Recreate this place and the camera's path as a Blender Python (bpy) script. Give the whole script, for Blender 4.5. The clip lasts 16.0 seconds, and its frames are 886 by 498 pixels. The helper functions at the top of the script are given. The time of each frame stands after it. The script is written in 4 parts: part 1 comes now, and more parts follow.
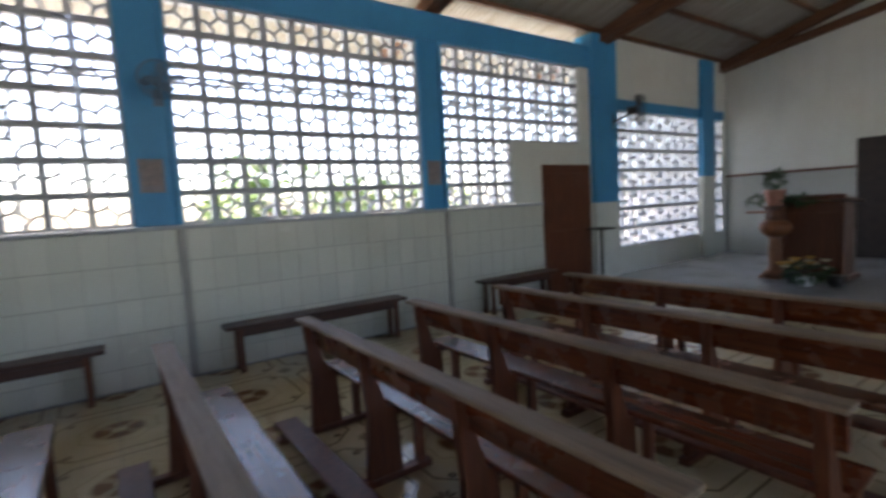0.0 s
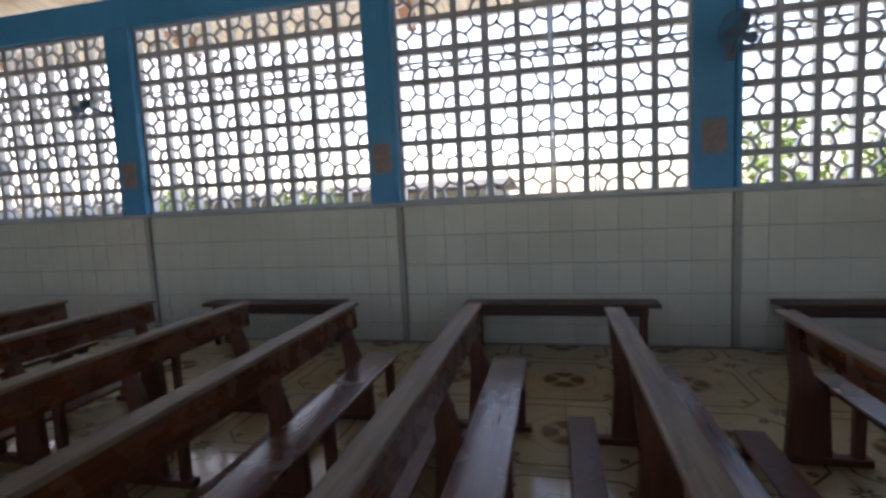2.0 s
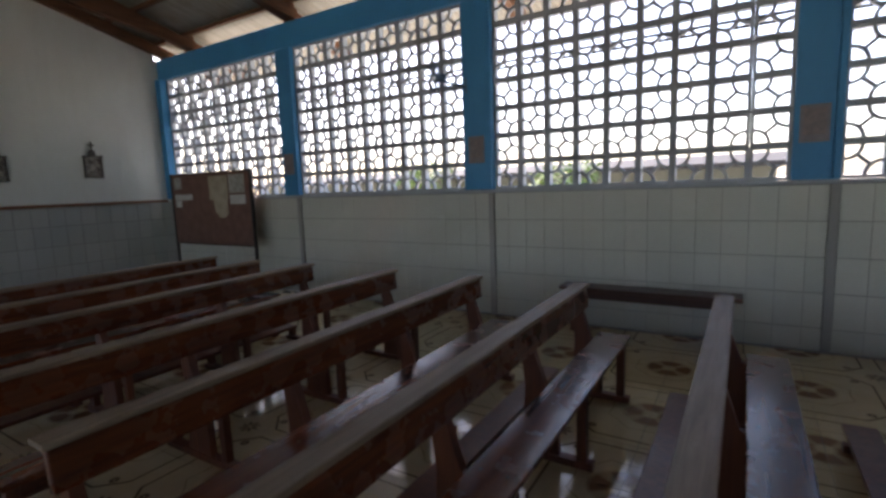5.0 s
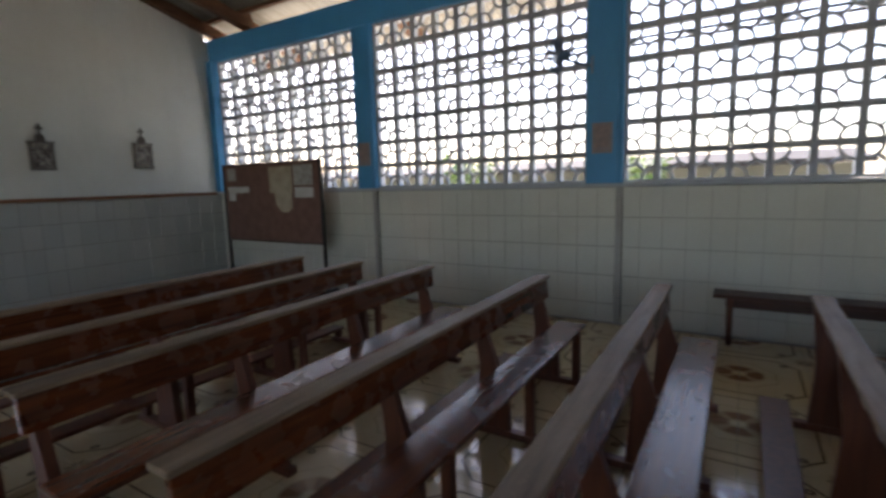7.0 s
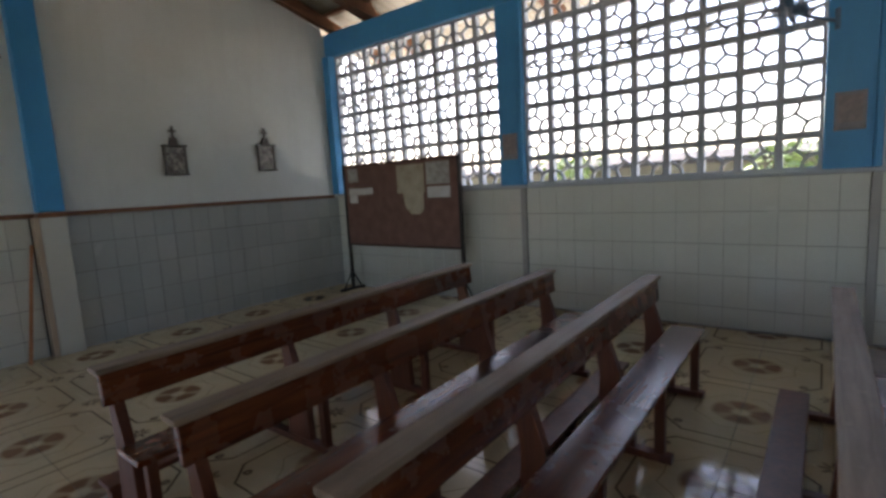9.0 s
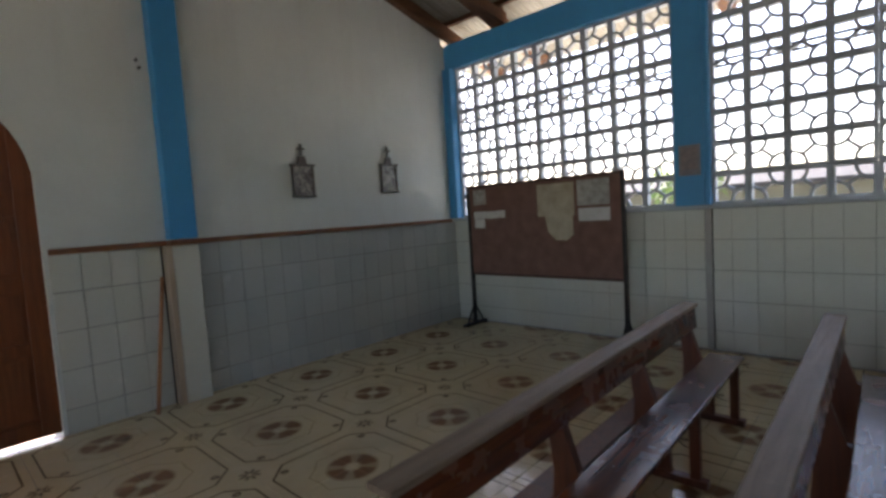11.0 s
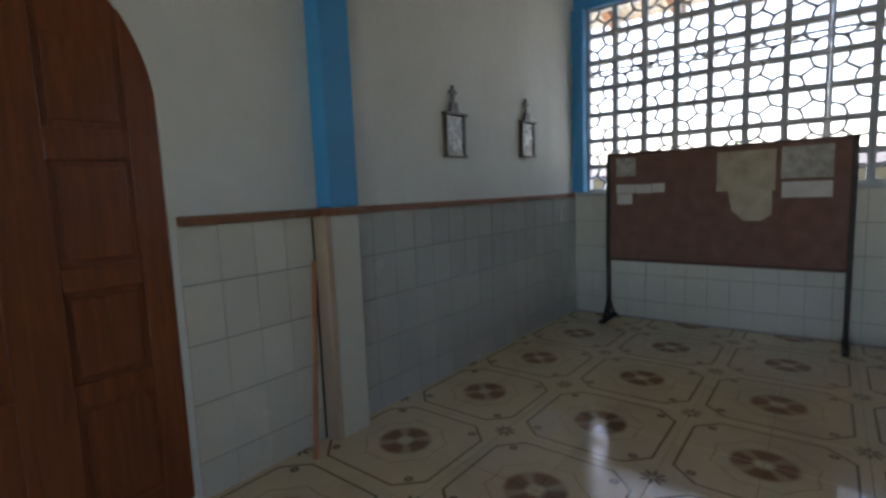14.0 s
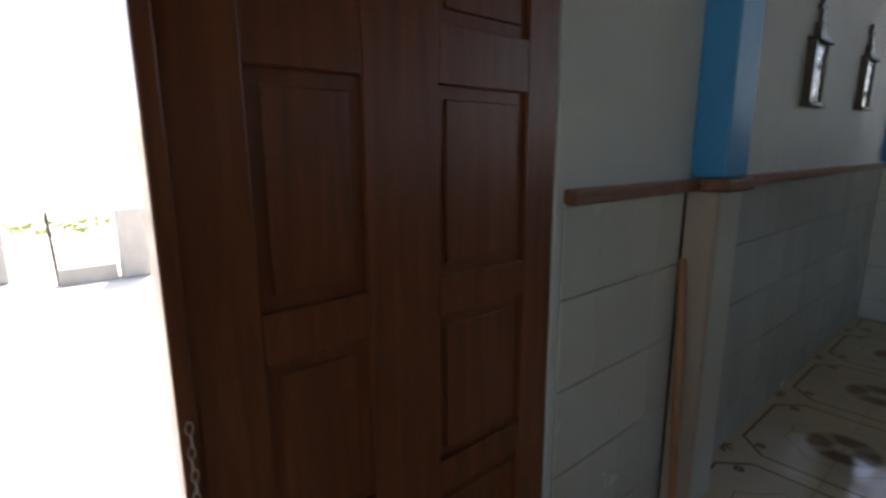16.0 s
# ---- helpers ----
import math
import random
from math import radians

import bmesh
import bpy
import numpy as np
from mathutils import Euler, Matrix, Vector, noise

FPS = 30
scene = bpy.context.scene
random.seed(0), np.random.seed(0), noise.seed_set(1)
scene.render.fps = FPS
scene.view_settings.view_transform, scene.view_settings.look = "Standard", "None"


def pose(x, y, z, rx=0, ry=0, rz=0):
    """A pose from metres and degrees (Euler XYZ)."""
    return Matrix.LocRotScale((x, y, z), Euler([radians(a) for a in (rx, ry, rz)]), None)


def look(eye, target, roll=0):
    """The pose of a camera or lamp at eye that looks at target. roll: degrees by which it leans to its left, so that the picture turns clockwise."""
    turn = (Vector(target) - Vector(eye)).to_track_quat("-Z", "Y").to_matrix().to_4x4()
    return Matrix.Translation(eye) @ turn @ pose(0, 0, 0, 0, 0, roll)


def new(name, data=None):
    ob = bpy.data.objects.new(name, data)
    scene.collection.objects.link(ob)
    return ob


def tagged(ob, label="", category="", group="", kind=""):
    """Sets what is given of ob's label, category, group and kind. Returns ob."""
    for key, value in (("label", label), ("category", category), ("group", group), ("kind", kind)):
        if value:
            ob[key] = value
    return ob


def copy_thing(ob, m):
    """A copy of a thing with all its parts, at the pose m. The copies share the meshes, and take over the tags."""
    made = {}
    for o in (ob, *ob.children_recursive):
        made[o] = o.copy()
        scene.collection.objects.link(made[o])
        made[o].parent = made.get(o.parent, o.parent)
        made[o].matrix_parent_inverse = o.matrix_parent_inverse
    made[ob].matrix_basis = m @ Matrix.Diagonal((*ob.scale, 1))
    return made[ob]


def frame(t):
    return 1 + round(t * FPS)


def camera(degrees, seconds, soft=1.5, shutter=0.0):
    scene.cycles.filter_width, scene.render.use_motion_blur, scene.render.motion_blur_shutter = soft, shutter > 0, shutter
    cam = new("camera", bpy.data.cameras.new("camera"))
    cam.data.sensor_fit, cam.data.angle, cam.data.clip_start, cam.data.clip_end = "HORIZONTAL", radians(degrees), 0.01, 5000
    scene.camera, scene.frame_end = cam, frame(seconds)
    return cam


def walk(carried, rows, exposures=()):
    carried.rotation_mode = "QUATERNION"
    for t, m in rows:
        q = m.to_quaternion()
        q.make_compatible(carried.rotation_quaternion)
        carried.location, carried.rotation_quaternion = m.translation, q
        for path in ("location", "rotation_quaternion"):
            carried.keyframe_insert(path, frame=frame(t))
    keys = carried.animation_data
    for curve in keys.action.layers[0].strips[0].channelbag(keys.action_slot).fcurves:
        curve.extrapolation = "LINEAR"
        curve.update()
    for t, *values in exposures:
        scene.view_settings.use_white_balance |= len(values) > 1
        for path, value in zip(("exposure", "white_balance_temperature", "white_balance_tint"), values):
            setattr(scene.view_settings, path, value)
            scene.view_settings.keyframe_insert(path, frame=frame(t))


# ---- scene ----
cam = camera(84.4, 16.0, soft=3.0, shutter=0.25)
PATH = [
    (0, (-0.489, 0.132, 1.467), (0.647, 1.769, 1.29), -3.3),
    (0.5, (-0.702, 0.177, 1.479), (-0.229, 2.103, 1.223), -1.8),
    (1, (-0.882, 0.425, 1.455), (-0.878, 2.41, 1.212), -0.8),
    (1.5, (-1.141, 0.523, 1.439), (-1.499, 2.478, 1.209), 0.0),
    (2, (-1.448, 0.49, 1.437), (-1.894, 2.43, 1.238), -2.7),
    (2.5, (-1.705, 0.497, 1.442), (-2.386, 2.356, 1.163), -1.8),
    (3, (-2.07, 0.534, 1.47), (-2.833, 2.369, 1.242), -1.6),
    (3.5, (-2.41, 0.415, 1.521), (-3.177, 2.248, 1.292), -2.5),
    (4, (-2.736, 0.344, 1.485), (-3.708, 2.073, 1.228), -2.4),
    (4.5, (-3.193, 0.322, 1.481), (-4.267, 1.991, 1.234), -3.5),
    (4.7, (-3.353, 0.287, 1.485), (-4.424, 1.957, 1.233), -2.8),
    (6.8, (-4.831, 0.117, 1.5), (-5.772, 1.863, 1.238), -1.7),
    (7, (-4.964, 0.145, 1.486), (-6.0, 1.835, 1.215), -1.6),
    (7.5, (-5.368, 0.141, 1.469), (-6.656, 1.651, 1.224), -3.1),
    (8, (-5.718, 0.069, 1.463), (-7.039, 1.55, 1.215), -2.5),
    (8.2, (-5.836, 0.097, 1.471), (-7.131, 1.6, 1.217), -3.1),
    (10.3, (-7.23, 0.109, 1.472), (-8.406, 1.708, 1.225), -2.4),
    (10.5, (-7.378, 0.093, 1.49), (-8.691, 1.588, 1.289), -3.0),
    (11, (-7.766, -0.038, 1.509), (-9.122, 1.424, 1.364), -3.6),
    (11.5, (-8.084, -0.151, 1.512), (-9.518, 1.234, 1.358), -4.5),
    (12, (-8.487, -0.199, 1.521), (-10.11, 0.962, 1.398), -5.2),
    (12.5, (-8.85, -0.238, 1.48), (-10.414, 0.995, 1.293), -4.2),
    (13, (-9.198, -0.299, 1.479), (-10.529, 1.163, 1.174), -3.2),
    (13.5, (-9.585, -0.326, 1.514), (-10.905, 1.152, 1.237), -3.9),
    (14, (-9.984, -0.395, 1.493), (-11.22, 1.16, 1.263), -2.2),
    (14.5, (-10.364, -0.458, 1.503), (-11.514, 1.155, 1.226), -2.2),
    (15, (-10.789, -0.458, 1.501), (-12.208, 0.927, 1.238), -3.0),
    (15.5, (-11.196, -0.483, 1.514), (-12.685, 0.807, 1.166), -0.3),
    (16, (-11.539, -0.543, 1.532), (-13.043, 0.717, 1.143), -0.3),
]
walk(cam, [(t, look(eye, target, roll)) for t, eye, target, roll in PATH],
     exposures=[(0, 3.25, 6750, 20), (1, 3.08, 6880, 21), (2, 2.70, 6980, 22), (3.6, 2.44, 6930, 22), (4.7, 2.53, 6880, 22), (7, 2.77, 7080, 21), (10.5, 2.97, 6980, 20), (12.5, 2.77, 6880, 17), (14.5, 2.97, 6780, 18), (16, 2.32, 6780, 19)])


# ---- light ----
world = bpy.data.worlds.new("sky")
scene.world = world
world.use_nodes = True
wn = world.node_tree
sky = wn.nodes.new("ShaderNodeTexSky")
sky.sky_type, sky.sun_disc = "NISHITA", False
sky.sun_elevation, sky.sun_rotation = radians(53), radians(-63)
sky.air_density, sky.dust_density, sky.ozone_density = 1.0, 2.0, 1.0
wn.links.new(sky.outputs[0], wn.nodes["Background"].inputs[0])
wn.nodes["Background"].inputs[1].default_value = 0.15
sun_data = bpy.data.lights.new("sun", "SUN")
sun_data.energy, sun_data.angle, sun_data.color = 4.0, radians(0.5), (1.0, 0.96, 0.9)
sun = new("sun", sun_data)
sun.matrix_world = look((-8, 4, 12), (0, 0, 0))


# ---- materials ----
class Nodes:
    """A small writer of node materials."""

    def __init__(self, name, rough=0.6, metal=0.0, spec=0.5):
        self.mat = bpy.data.materials.new(name)
        self.mat.use_nodes = True
        self.tree = self.mat.node_tree
        self.bsdf = self.tree.nodes["Principled BSDF"]
        self.bsdf.inputs["Roughness"].default_value = rough
        self.bsdf.inputs["Metallic"].default_value = metal
        self.bsdf.inputs["Specular IOR Level"].default_value = spec

    def put(self, socket, value):
        if isinstance(value, bpy.types.NodeSocket):
            self.tree.links.new(value, socket)
        elif isinstance(value, tuple) and len(value) == 3 and socket.type == "RGBA":
            socket.default_value = (*value, 1)
        else:
            socket.default_value = value

    def math(self, op, a, b=0.0, c=0.0):
        n = self.tree.nodes.new("ShaderNodeMath")
        n.operation = op
        for i, v in enumerate((a, b, c)):
            self.put(n.inputs[i], v)
        return n.outputs[0]

    def mix(self, f, a, b, blend="MIX"):
        n = self.tree.nodes.new("ShaderNodeMix")
        n.data_type, n.blend_type = "RGBA", blend
        self.put(n.inputs[0], f)
        self.put(n.inputs[6], a)
        self.put(n.inputs[7], b)
        return n.outputs[2]

    def place(self, world_space=False):
        if world_space:
            return self.tree.nodes.new("ShaderNodeNewGeometry").outputs["Position"]
        return self.tree.nodes.new("ShaderNodeTexCoord").outputs["Object"]

    def scaled(self, v, sc):
        n = self.tree.nodes.new("ShaderNodeVectorMath")
        n.operation = "MULTIPLY"
        self.put(n.inputs[0], v)
        n.inputs[1].default_value = sc
        return n.outputs[0]

    def shifted(self, v):
        """Offset the pattern by the object's own random number."""
        r = self.tree.nodes.new("ShaderNodeObjectInfo").outputs["Random"]
        n = self.tree.nodes.new("ShaderNodeVectorMath")
        n.operation = "ADD"
        self.put(n.inputs[0], v)
        self.put(n.inputs[1], self.math("MULTIPLY", r, 37.0))
        return n.outputs[0]

    def noise(self, v, scale, detail=4.0, rough=0.55, distort=0.0):
        n = self.tree.nodes.new("ShaderNodeTexNoise")
        self.put(n.inputs["Vector"], v)
        n.inputs["Scale"].default_value, n.inputs["Detail"].default_value = scale, detail
        n.inputs["Roughness"].default_value, n.inputs["Distortion"].default_value = rough, distort
        return n.outputs[0]

    def ramp(self, f, lo, hi):
        n = self.tree.nodes.new("ShaderNodeMapRange")
        n.clamp = True
        self.put(n.inputs[0], f)
        n.inputs[1].default_value, n.inputs[2].default_value = lo, hi
        return n.outputs[0]

    def random(self):
        return self.tree.nodes.new("ShaderNodeObjectInfo").outputs["Random"]

    def island(self):
        return self.tree.nodes.new("ShaderNodeNewGeometry").outputs["Random Per Island"]

    def bump(self, h, strength=0.3, dist=0.004):
        n = self.tree.nodes.new("ShaderNodeBump")
        n.inputs["Strength"].default_value, n.inputs["Distance"].default_value = strength, dist
        self.put(n.inputs["Height"], h)
        self.put(self.bsdf.inputs["Normal"], n.outputs[0])

    def done(self, colour, rough=None):
        self.put(self.bsdf.inputs["Base Color"], colour)
        if rough is not None:
            self.put(self.bsdf.inputs["Roughness"], rough)
        return self.mat


def paint(name, colour, stain, rough=0.6, amount=0.5, bump=0.25, spec=0.4):
    """Painted plaster or concrete: large stains, fine grain, light relief."""
    n = Nodes(name, rough, spec=spec)
    v = n.place(True)
    big = n.ramp(n.noise(v, 0.9, 5, 0.6, 0.4), 0.38, 0.72)
    streak = n.ramp(n.noise(n.scaled(v, (5, 5, 0.7)), 1.3, 4), 0.5, 0.8)
    fine = n.noise(v, 60, 3)
    c = n.mix(n.math("MULTIPLY", big, amount), colour, stain)
    c = n.mix(n.math("MULTIPLY", streak, amount * 0.6), c, stain)
    c = n.mix(n.math("MULTIPLY", fine, 0.15), c, tuple(0.7 * k for k in colour))
    n.bump(n.math("ADD", n.noise(v, 9, 4), n.math("MULTIPLY", fine, 0.4)), bump, 0.006)
    return n.done(c)


def wood(name, dark, light, rough=0.3, along=1, wear=0.25, coat=0.0):
    """Stained wood with grain along one axis, scuffed."""
    n = Nodes(name, rough, spec=0.5)
    v = n.shifted(n.place())
    sc = [14.0, 14.0, 14.0]
    sc[along] = 0.9
    g = n.noise(n.scaled(v, tuple(sc)), 2.2, 6, 0.6, 0.6)
    knots = n.ramp(n.noise(v, 2.6, 3, 0.5, 0.8), 0.55, 0.75)
    c = n.mix(n.ramp(g, 0.3, 0.7), dark, light)
    c = n.mix(n.math("MULTIPLY", knots, 0.18), c, tuple(0.35 * k for k in dark))
    scuff = n.math("MULTIPLY", n.ramp(n.noise(v, 22, 5, 0.7), 0.58, 0.75), wear)
    c = n.mix(scuff, c, tuple(min(1, 1.8 * k + 0.02) for k in light))
    n.bump(g, 0.12, 0.002)
    n.bsdf.inputs["Coat Weight"].default_value = coat
    n.bsdf.inputs["Coat Roughness"].default_value = 0.2
    return n.done(c, n.math("ADD", n.math("MULTIPLY", n.noise(v, 7, 4), 0.22), rough - 0.1))


WHITE = paint("white_wall_paint", (0.69, 0.725, 0.68), (0.49, 0.51, 0.45), 0.65, 0.4)
BLUE = paint("blue_paint", (0.045, 0.30, 0.58), (0.03, 0.20, 0.42), 0.45, 0.5)
CONCRETE = paint("concrete", (0.42, 0.41, 0.38), (0.25, 0.24, 0.22), 0.85, 0.7)
SCREEN = paint("grey_blue_screen_paint", (0.44, 0.48, 0.52), (0.27, 0.30, 0.34), 0.6, 0.6)
GROUT = paint("grout", (0.26, 0.25, 0.22), (0.13, 0.125, 0.11), 0.9, 0.6)
PALEGROUT = paint("pale_grout", (0.34, 0.33, 0.28), (0.17, 0.16, 0.13), 0.9, 0.6)
GROUND = paint("pale_ground", (0.48, 0.45, 0.38), (0.36, 0.33, 0.26), 0.9, 0.6)
BENCH = wood("dark_bench_wood", (0.055, 0.015, 0.007), (0.20, 0.060, 0.021), 0.26, 1, 0.08, 0.1)
SEAT = wood("polished_seat_wood", (0.085, 0.022, 0.009), (0.18, 0.052, 0.018), 0.24, 1, 0.05, 0.25)
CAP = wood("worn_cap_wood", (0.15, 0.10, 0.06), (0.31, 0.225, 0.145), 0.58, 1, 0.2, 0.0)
BENCH_LEG = wood("dark_leg_wood", (0.07, 0.019, 0.008), (0.16, 0.047, 0.018), 0.4, 2, 0.1)
DOORWOOD = wood("red_brown_door_wood", (0.12, 0.031, 0.010), (0.22, 0.064, 0.019), 0.38, 2, 0.1, 0.35)
TRIM = wood("brown_ledge_wood", (0.15, 0.06, 0.026), (0.28, 0.125, 0.06), 0.5, 1, 0.5)
RAFTER = wood("roof_timber", (0.075, 0.03, 0.014), (0.18, 0.08, 0.036), 0.7, 1, 0.3)
RAFTER_X = wood("roof_timber_long", (0.075, 0.03, 0.014), (0.18, 0.08, 0.036), 0.7, 0, 0.3)
STICK = wood("orange_stick_wood", (0.30, 0.12, 0.045), (0.45, 0.20, 0.08), 0.5, 2, 0.3)
CREAM = paint("cream_painted_wood", (0.46, 0.36, 0.26), (0.36, 0.26, 0.17), 0.55, 0.6)


def tile_material(name, a, b, stain):
    n = Nodes(name, 0.16, spec=0.5)
    v = n.place(True)
    r = n.random()
    c = n.mix(r, a, b)
    c = n.mix(n.math("MULTIPLY", n.ramp(n.noise(v, 1.1, 5, 0.6, 0.5), 0.4, 0.75), 0.4), c, stain)
    c = n.mix(n.math("MULTIPLY", n.noise(v, 35, 3), 0.12), c, (0.4, 0.42, 0.4))
    n.bump(n.noise(v, 7, 2), 0.05, 0.004)
    return n.done(c, n.math("ADD", n.math("MULTIPLY", n.noise(v, 4, 4), 0.3), 0.06))


TILE = tile_material("glazed_wall_tile", (0.58, 0.595, 0.52), (0.65, 0.65, 0.565), (0.44, 0.45, 0.37))
TILE_BLUE = tile_material("blue_grey_wall_tile", (0.41, 0.44, 0.42), (0.47, 0.495, 0.465), (0.33, 0.35, 0.32))


def floor_material():
    """Printed ceramic: cream ground, brown medallions, octagonal line borders and corner stars, repeating every four tiles."""
    n = Nodes("patterned_floor_tile", 0.12, spec=0.5)
    v = n.place(True)
    sep = n.tree.nodes.new("ShaderNodeSeparateXYZ")
    n.put(sep.inputs[0], v)
    m = n.math

    def cell(s, off, size):
        t = m("FRACT", m("ADD", m("DIVIDE", m("SUBTRACT", s, off), size), 100.5))
        return m("MULTIPLY", m("SUBTRACT", t, 0.5), size)
    p, q = cell(sep.outputs[0], -11.08, 0.88), cell(sep.outputs[1], 1.65, 0.88)
    a, b = m("ABSOLUTE", p), m("ABSOLUTE", q)
    wob = m("MULTIPLY", m("SUBTRACT", n.noise(v, 14, 2), 0.5), 0.006)
    rad = m("ADD", m("SQRT", m("ADD", m("MULTIPLY", p, p), m("MULTIPLY", q, q))), wob)
    ang = m("ARCTAN2", q, p)

    def band(x, centre, half):
        return n.ramp(m("ABSOLUTE", m("SUBTRACT", x, centre)), half * 1.25, half * 0.75)
    # medallion: a brown ring cut into four lobes, with a pale heart
    ring = band(rad, 0.103, 0.054)
    lobes = n.ramp(m("COSINE", m("MULTIPLY", ang, 4.0)), -0.9, -0.3)
    # scalloped line
    scal = band(m("ADD", rad, m("MULTIPLY", m("ABSOLUTE", m("COSINE", m("MULTIPLY", ang, 4.0))), 0.03)), 0.26, 0.004)
    # octagonal border
    octo = m("MAXIMUM", m("MAXIMUM", a, b), m("MULTIPLY", m("ADD", a, b), 0.60))
    line = band(m("ADD", octo, wob), 0.385, 0.0065)
    # scrolls at the four cut corners of the border
    du, dv = m("SUBTRACT", a, 0.292), m("SUBTRACT", b, 0.292)
    knot = m("SQRT", m("ADD", m("MULTIPLY", du, du), m("MULTIPLY", dv, dv)))
    scroll = band(knot, 0.016, 0.010)
    # star in the corner between four octagons
    ca, cb = m("SUBTRACT", 0.44, a), m("SUBTRACT", 0.44, b)
    sr = m("SQRT", m("ADD", m("MULTIPLY", ca, ca), m("MULTIPLY", cb, cb)))
    sa = m("ARCTAN2", cb, ca)
    petal = n.ramp(m("ADD", m("SUBTRACT", m("MULTIPLY", m("ABSOLUTE", m("COSINE", m("MULTIPLY", sa, 4.0))), 0.055), sr), 0.018), 0.0, 0.01)
    star = m("MULTIPLY", petal, n.ramp(sr, 0.012, 0.02))
    cream = n.mix(n.noise(v, 6, 4), (0.59, 0.475, 0.27), (0.68, 0.575, 0.375))
    inner = n.ramp(octo, 0.386, 0.38)
    cream = n.mix(m("MULTIPLY", inner, 0.25), cream, (0.58, 0.485, 0.31))
    c = n.mix(m("MULTIPLY", ring, m("ADD", 0.45, m("MULTIPLY", lobes, 0.5))), cream, (0.21, 0.10, 0.04))
    c = n.mix(m("MULTIPLY", scal, 0.6), c, (0.27, 0.18, 0.09))
    c = n.mix(m("MULTIPLY", line, 0.9), c, (0.10, 0.06, 0.03))
    c = n.mix(m("MULTIPLY", scroll, 0.85), c, (0.11, 0.07, 0.04))
    c = n.mix(m("MULTIPLY", star, 0.85), c, (0.13, 0.09, 0.055))
    dirt = n.ramp(n.noise(v, 1.6, 6, 0.65, 0.6), 0.45, 0.8)
    c = n.mix(m("MULTIPLY", dirt, 0.35), c, (0.24, 0.20, 0.14))
    c = n.mix(m("MULTIPLY", n.random(), 0.08), c, (0.4, 0.36, 0.3))
    n.bump(n.noise(v, 3, 2), 0.03, 0.004)
    return n.done(c, m("ADD", m("MULTIPLY", n.noise(v, 2.4, 5), 0.2), 0.0))


FLOOR = floor_material()


def pale_floor_material():
    """Large pale grey glossy tiles with thin joints."""
    n = Nodes("pale_grey_floor_tile", 0.14, spec=0.5)
    v = n.place(True)
    m = n.math
    sep = n.tree.nodes.new("ShaderNodeSeparateXYZ")
    n.put(sep.inputs[0], v)
    joint = 0.0
    for k in (0, 1):
        u = m("ABSOLUTE", m("SUBTRACT", m("FRACT", m("ADD", m("DIVIDE", sep.outputs[k], 0.44), 100.0)), 0.5))
        joint = m("MAXIMUM", joint, n.ramp(u, 0.4955, 0.498))
    c = n.mix(n.noise(v, 5, 5, 0.6, 0.6), (0.36, 0.37, 0.36), (0.47, 0.47, 0.45))
    c = n.mix(n.ramp(n.noise(v, 1.3, 5), 0.5, 0.75), c, (0.30, 0.30, 0.28))
    c = n.mix(m("MULTIPLY", joint, 0.7), c, (0.16, 0.15, 0.13))
    return n.done(c, m("ADD", m("MULTIPLY", n.noise(v, 2.4, 5), 0.25), 0.03))


PALEFLOOR = pale_floor_material()


def roof_material():
    """Dulled metal sheet, darker streaks down the slope and rust blotches."""
    n = Nodes("weathered_roof_sheet", 0.45, 0.0, 0.4)
    v = n.place(True)
    c = n.mix(n.ramp(n.noise(n.scaled(v, (9, 0.4, 1)), 2, 6, 0.7), 0.38, 0.7), (0.30, 0.285, 0.245), (0.19, 0.175, 0.14))
    c = n.mix(n.ramp(n.noise(v, 1.4, 5), 0.55, 0.8), c, (0.16, 0.115, 0.07))
    n.bump(n.noise(v, 40, 2), 0.1)
    return n.done(c)


ROOF = roof_material()


def simple(name, a, b, rough=0.5, metal=0.0, scale=12.0, bump=0.1):
    n = Nodes(name, rough, metal)
    v = n.place()
    c = n.mix(n.ramp(n.noise(v, scale, 5, 0.6), 0.35, 0.7), a, b)
    n.bump(n.noise(v, scale * 4, 3), bump, 0.002)
    return n.done(c)


CORK = simple("brown_board_cloth", (0.15, 0.08, 0.06), (0.205, 0.11, 0.085), 0.85, 0, 8, 0.3)
PAPER = simple("white_paper", (0.60, 0.60, 0.58), (0.50, 0.50, 0.47), 0.7)
PAPER_OLD = simple("yellowed_paper", (0.47, 0.42, 0.31), (0.34, 0.28, 0.19), 0.7, 0, 7)
PAPER_GREY = simple("grey_print_paper", (0.45, 0.44, 0.40), (0.25, 0.23, 0.2), 0.6, 0, 16)
# pillar picture colours, low in contrast to imitate the veil of glare
PAPER_ROSE = simple("hazed_rose_paper", (0.25, 0.24, 0.255), (0.19, 0.185, 0.20), 0.6, 0, 14)
PILLAR_PRINT = simple("hazed_rose_print", (0.29, 0.235, 0.22), (0.17, 0.16, 0.165), 0.6, 0, 18)
# neighbour wall and roof: shade is put into these dark base colours
SHADEWALL = simple("shaded_grey_green_wall", (0.13, 0.135, 0.11), (0.08, 0.085, 0.07), 0.9, 0, 1.2)
SHADEROOF = simple("shade_dark_roof", (0.022, 0.021, 0.02), (0.014, 0.013, 0.012), 0.9, 0, 3)
STEEL = simple("dull_steel", (0.45, 0.43, 0.38), (0.3, 0.28, 0.24), 0.35, 0.9)
IRON = simple("dark_iron", (0.03, 0.03, 0.03), (0.06, 0.05, 0.045), 0.5, 0.6)
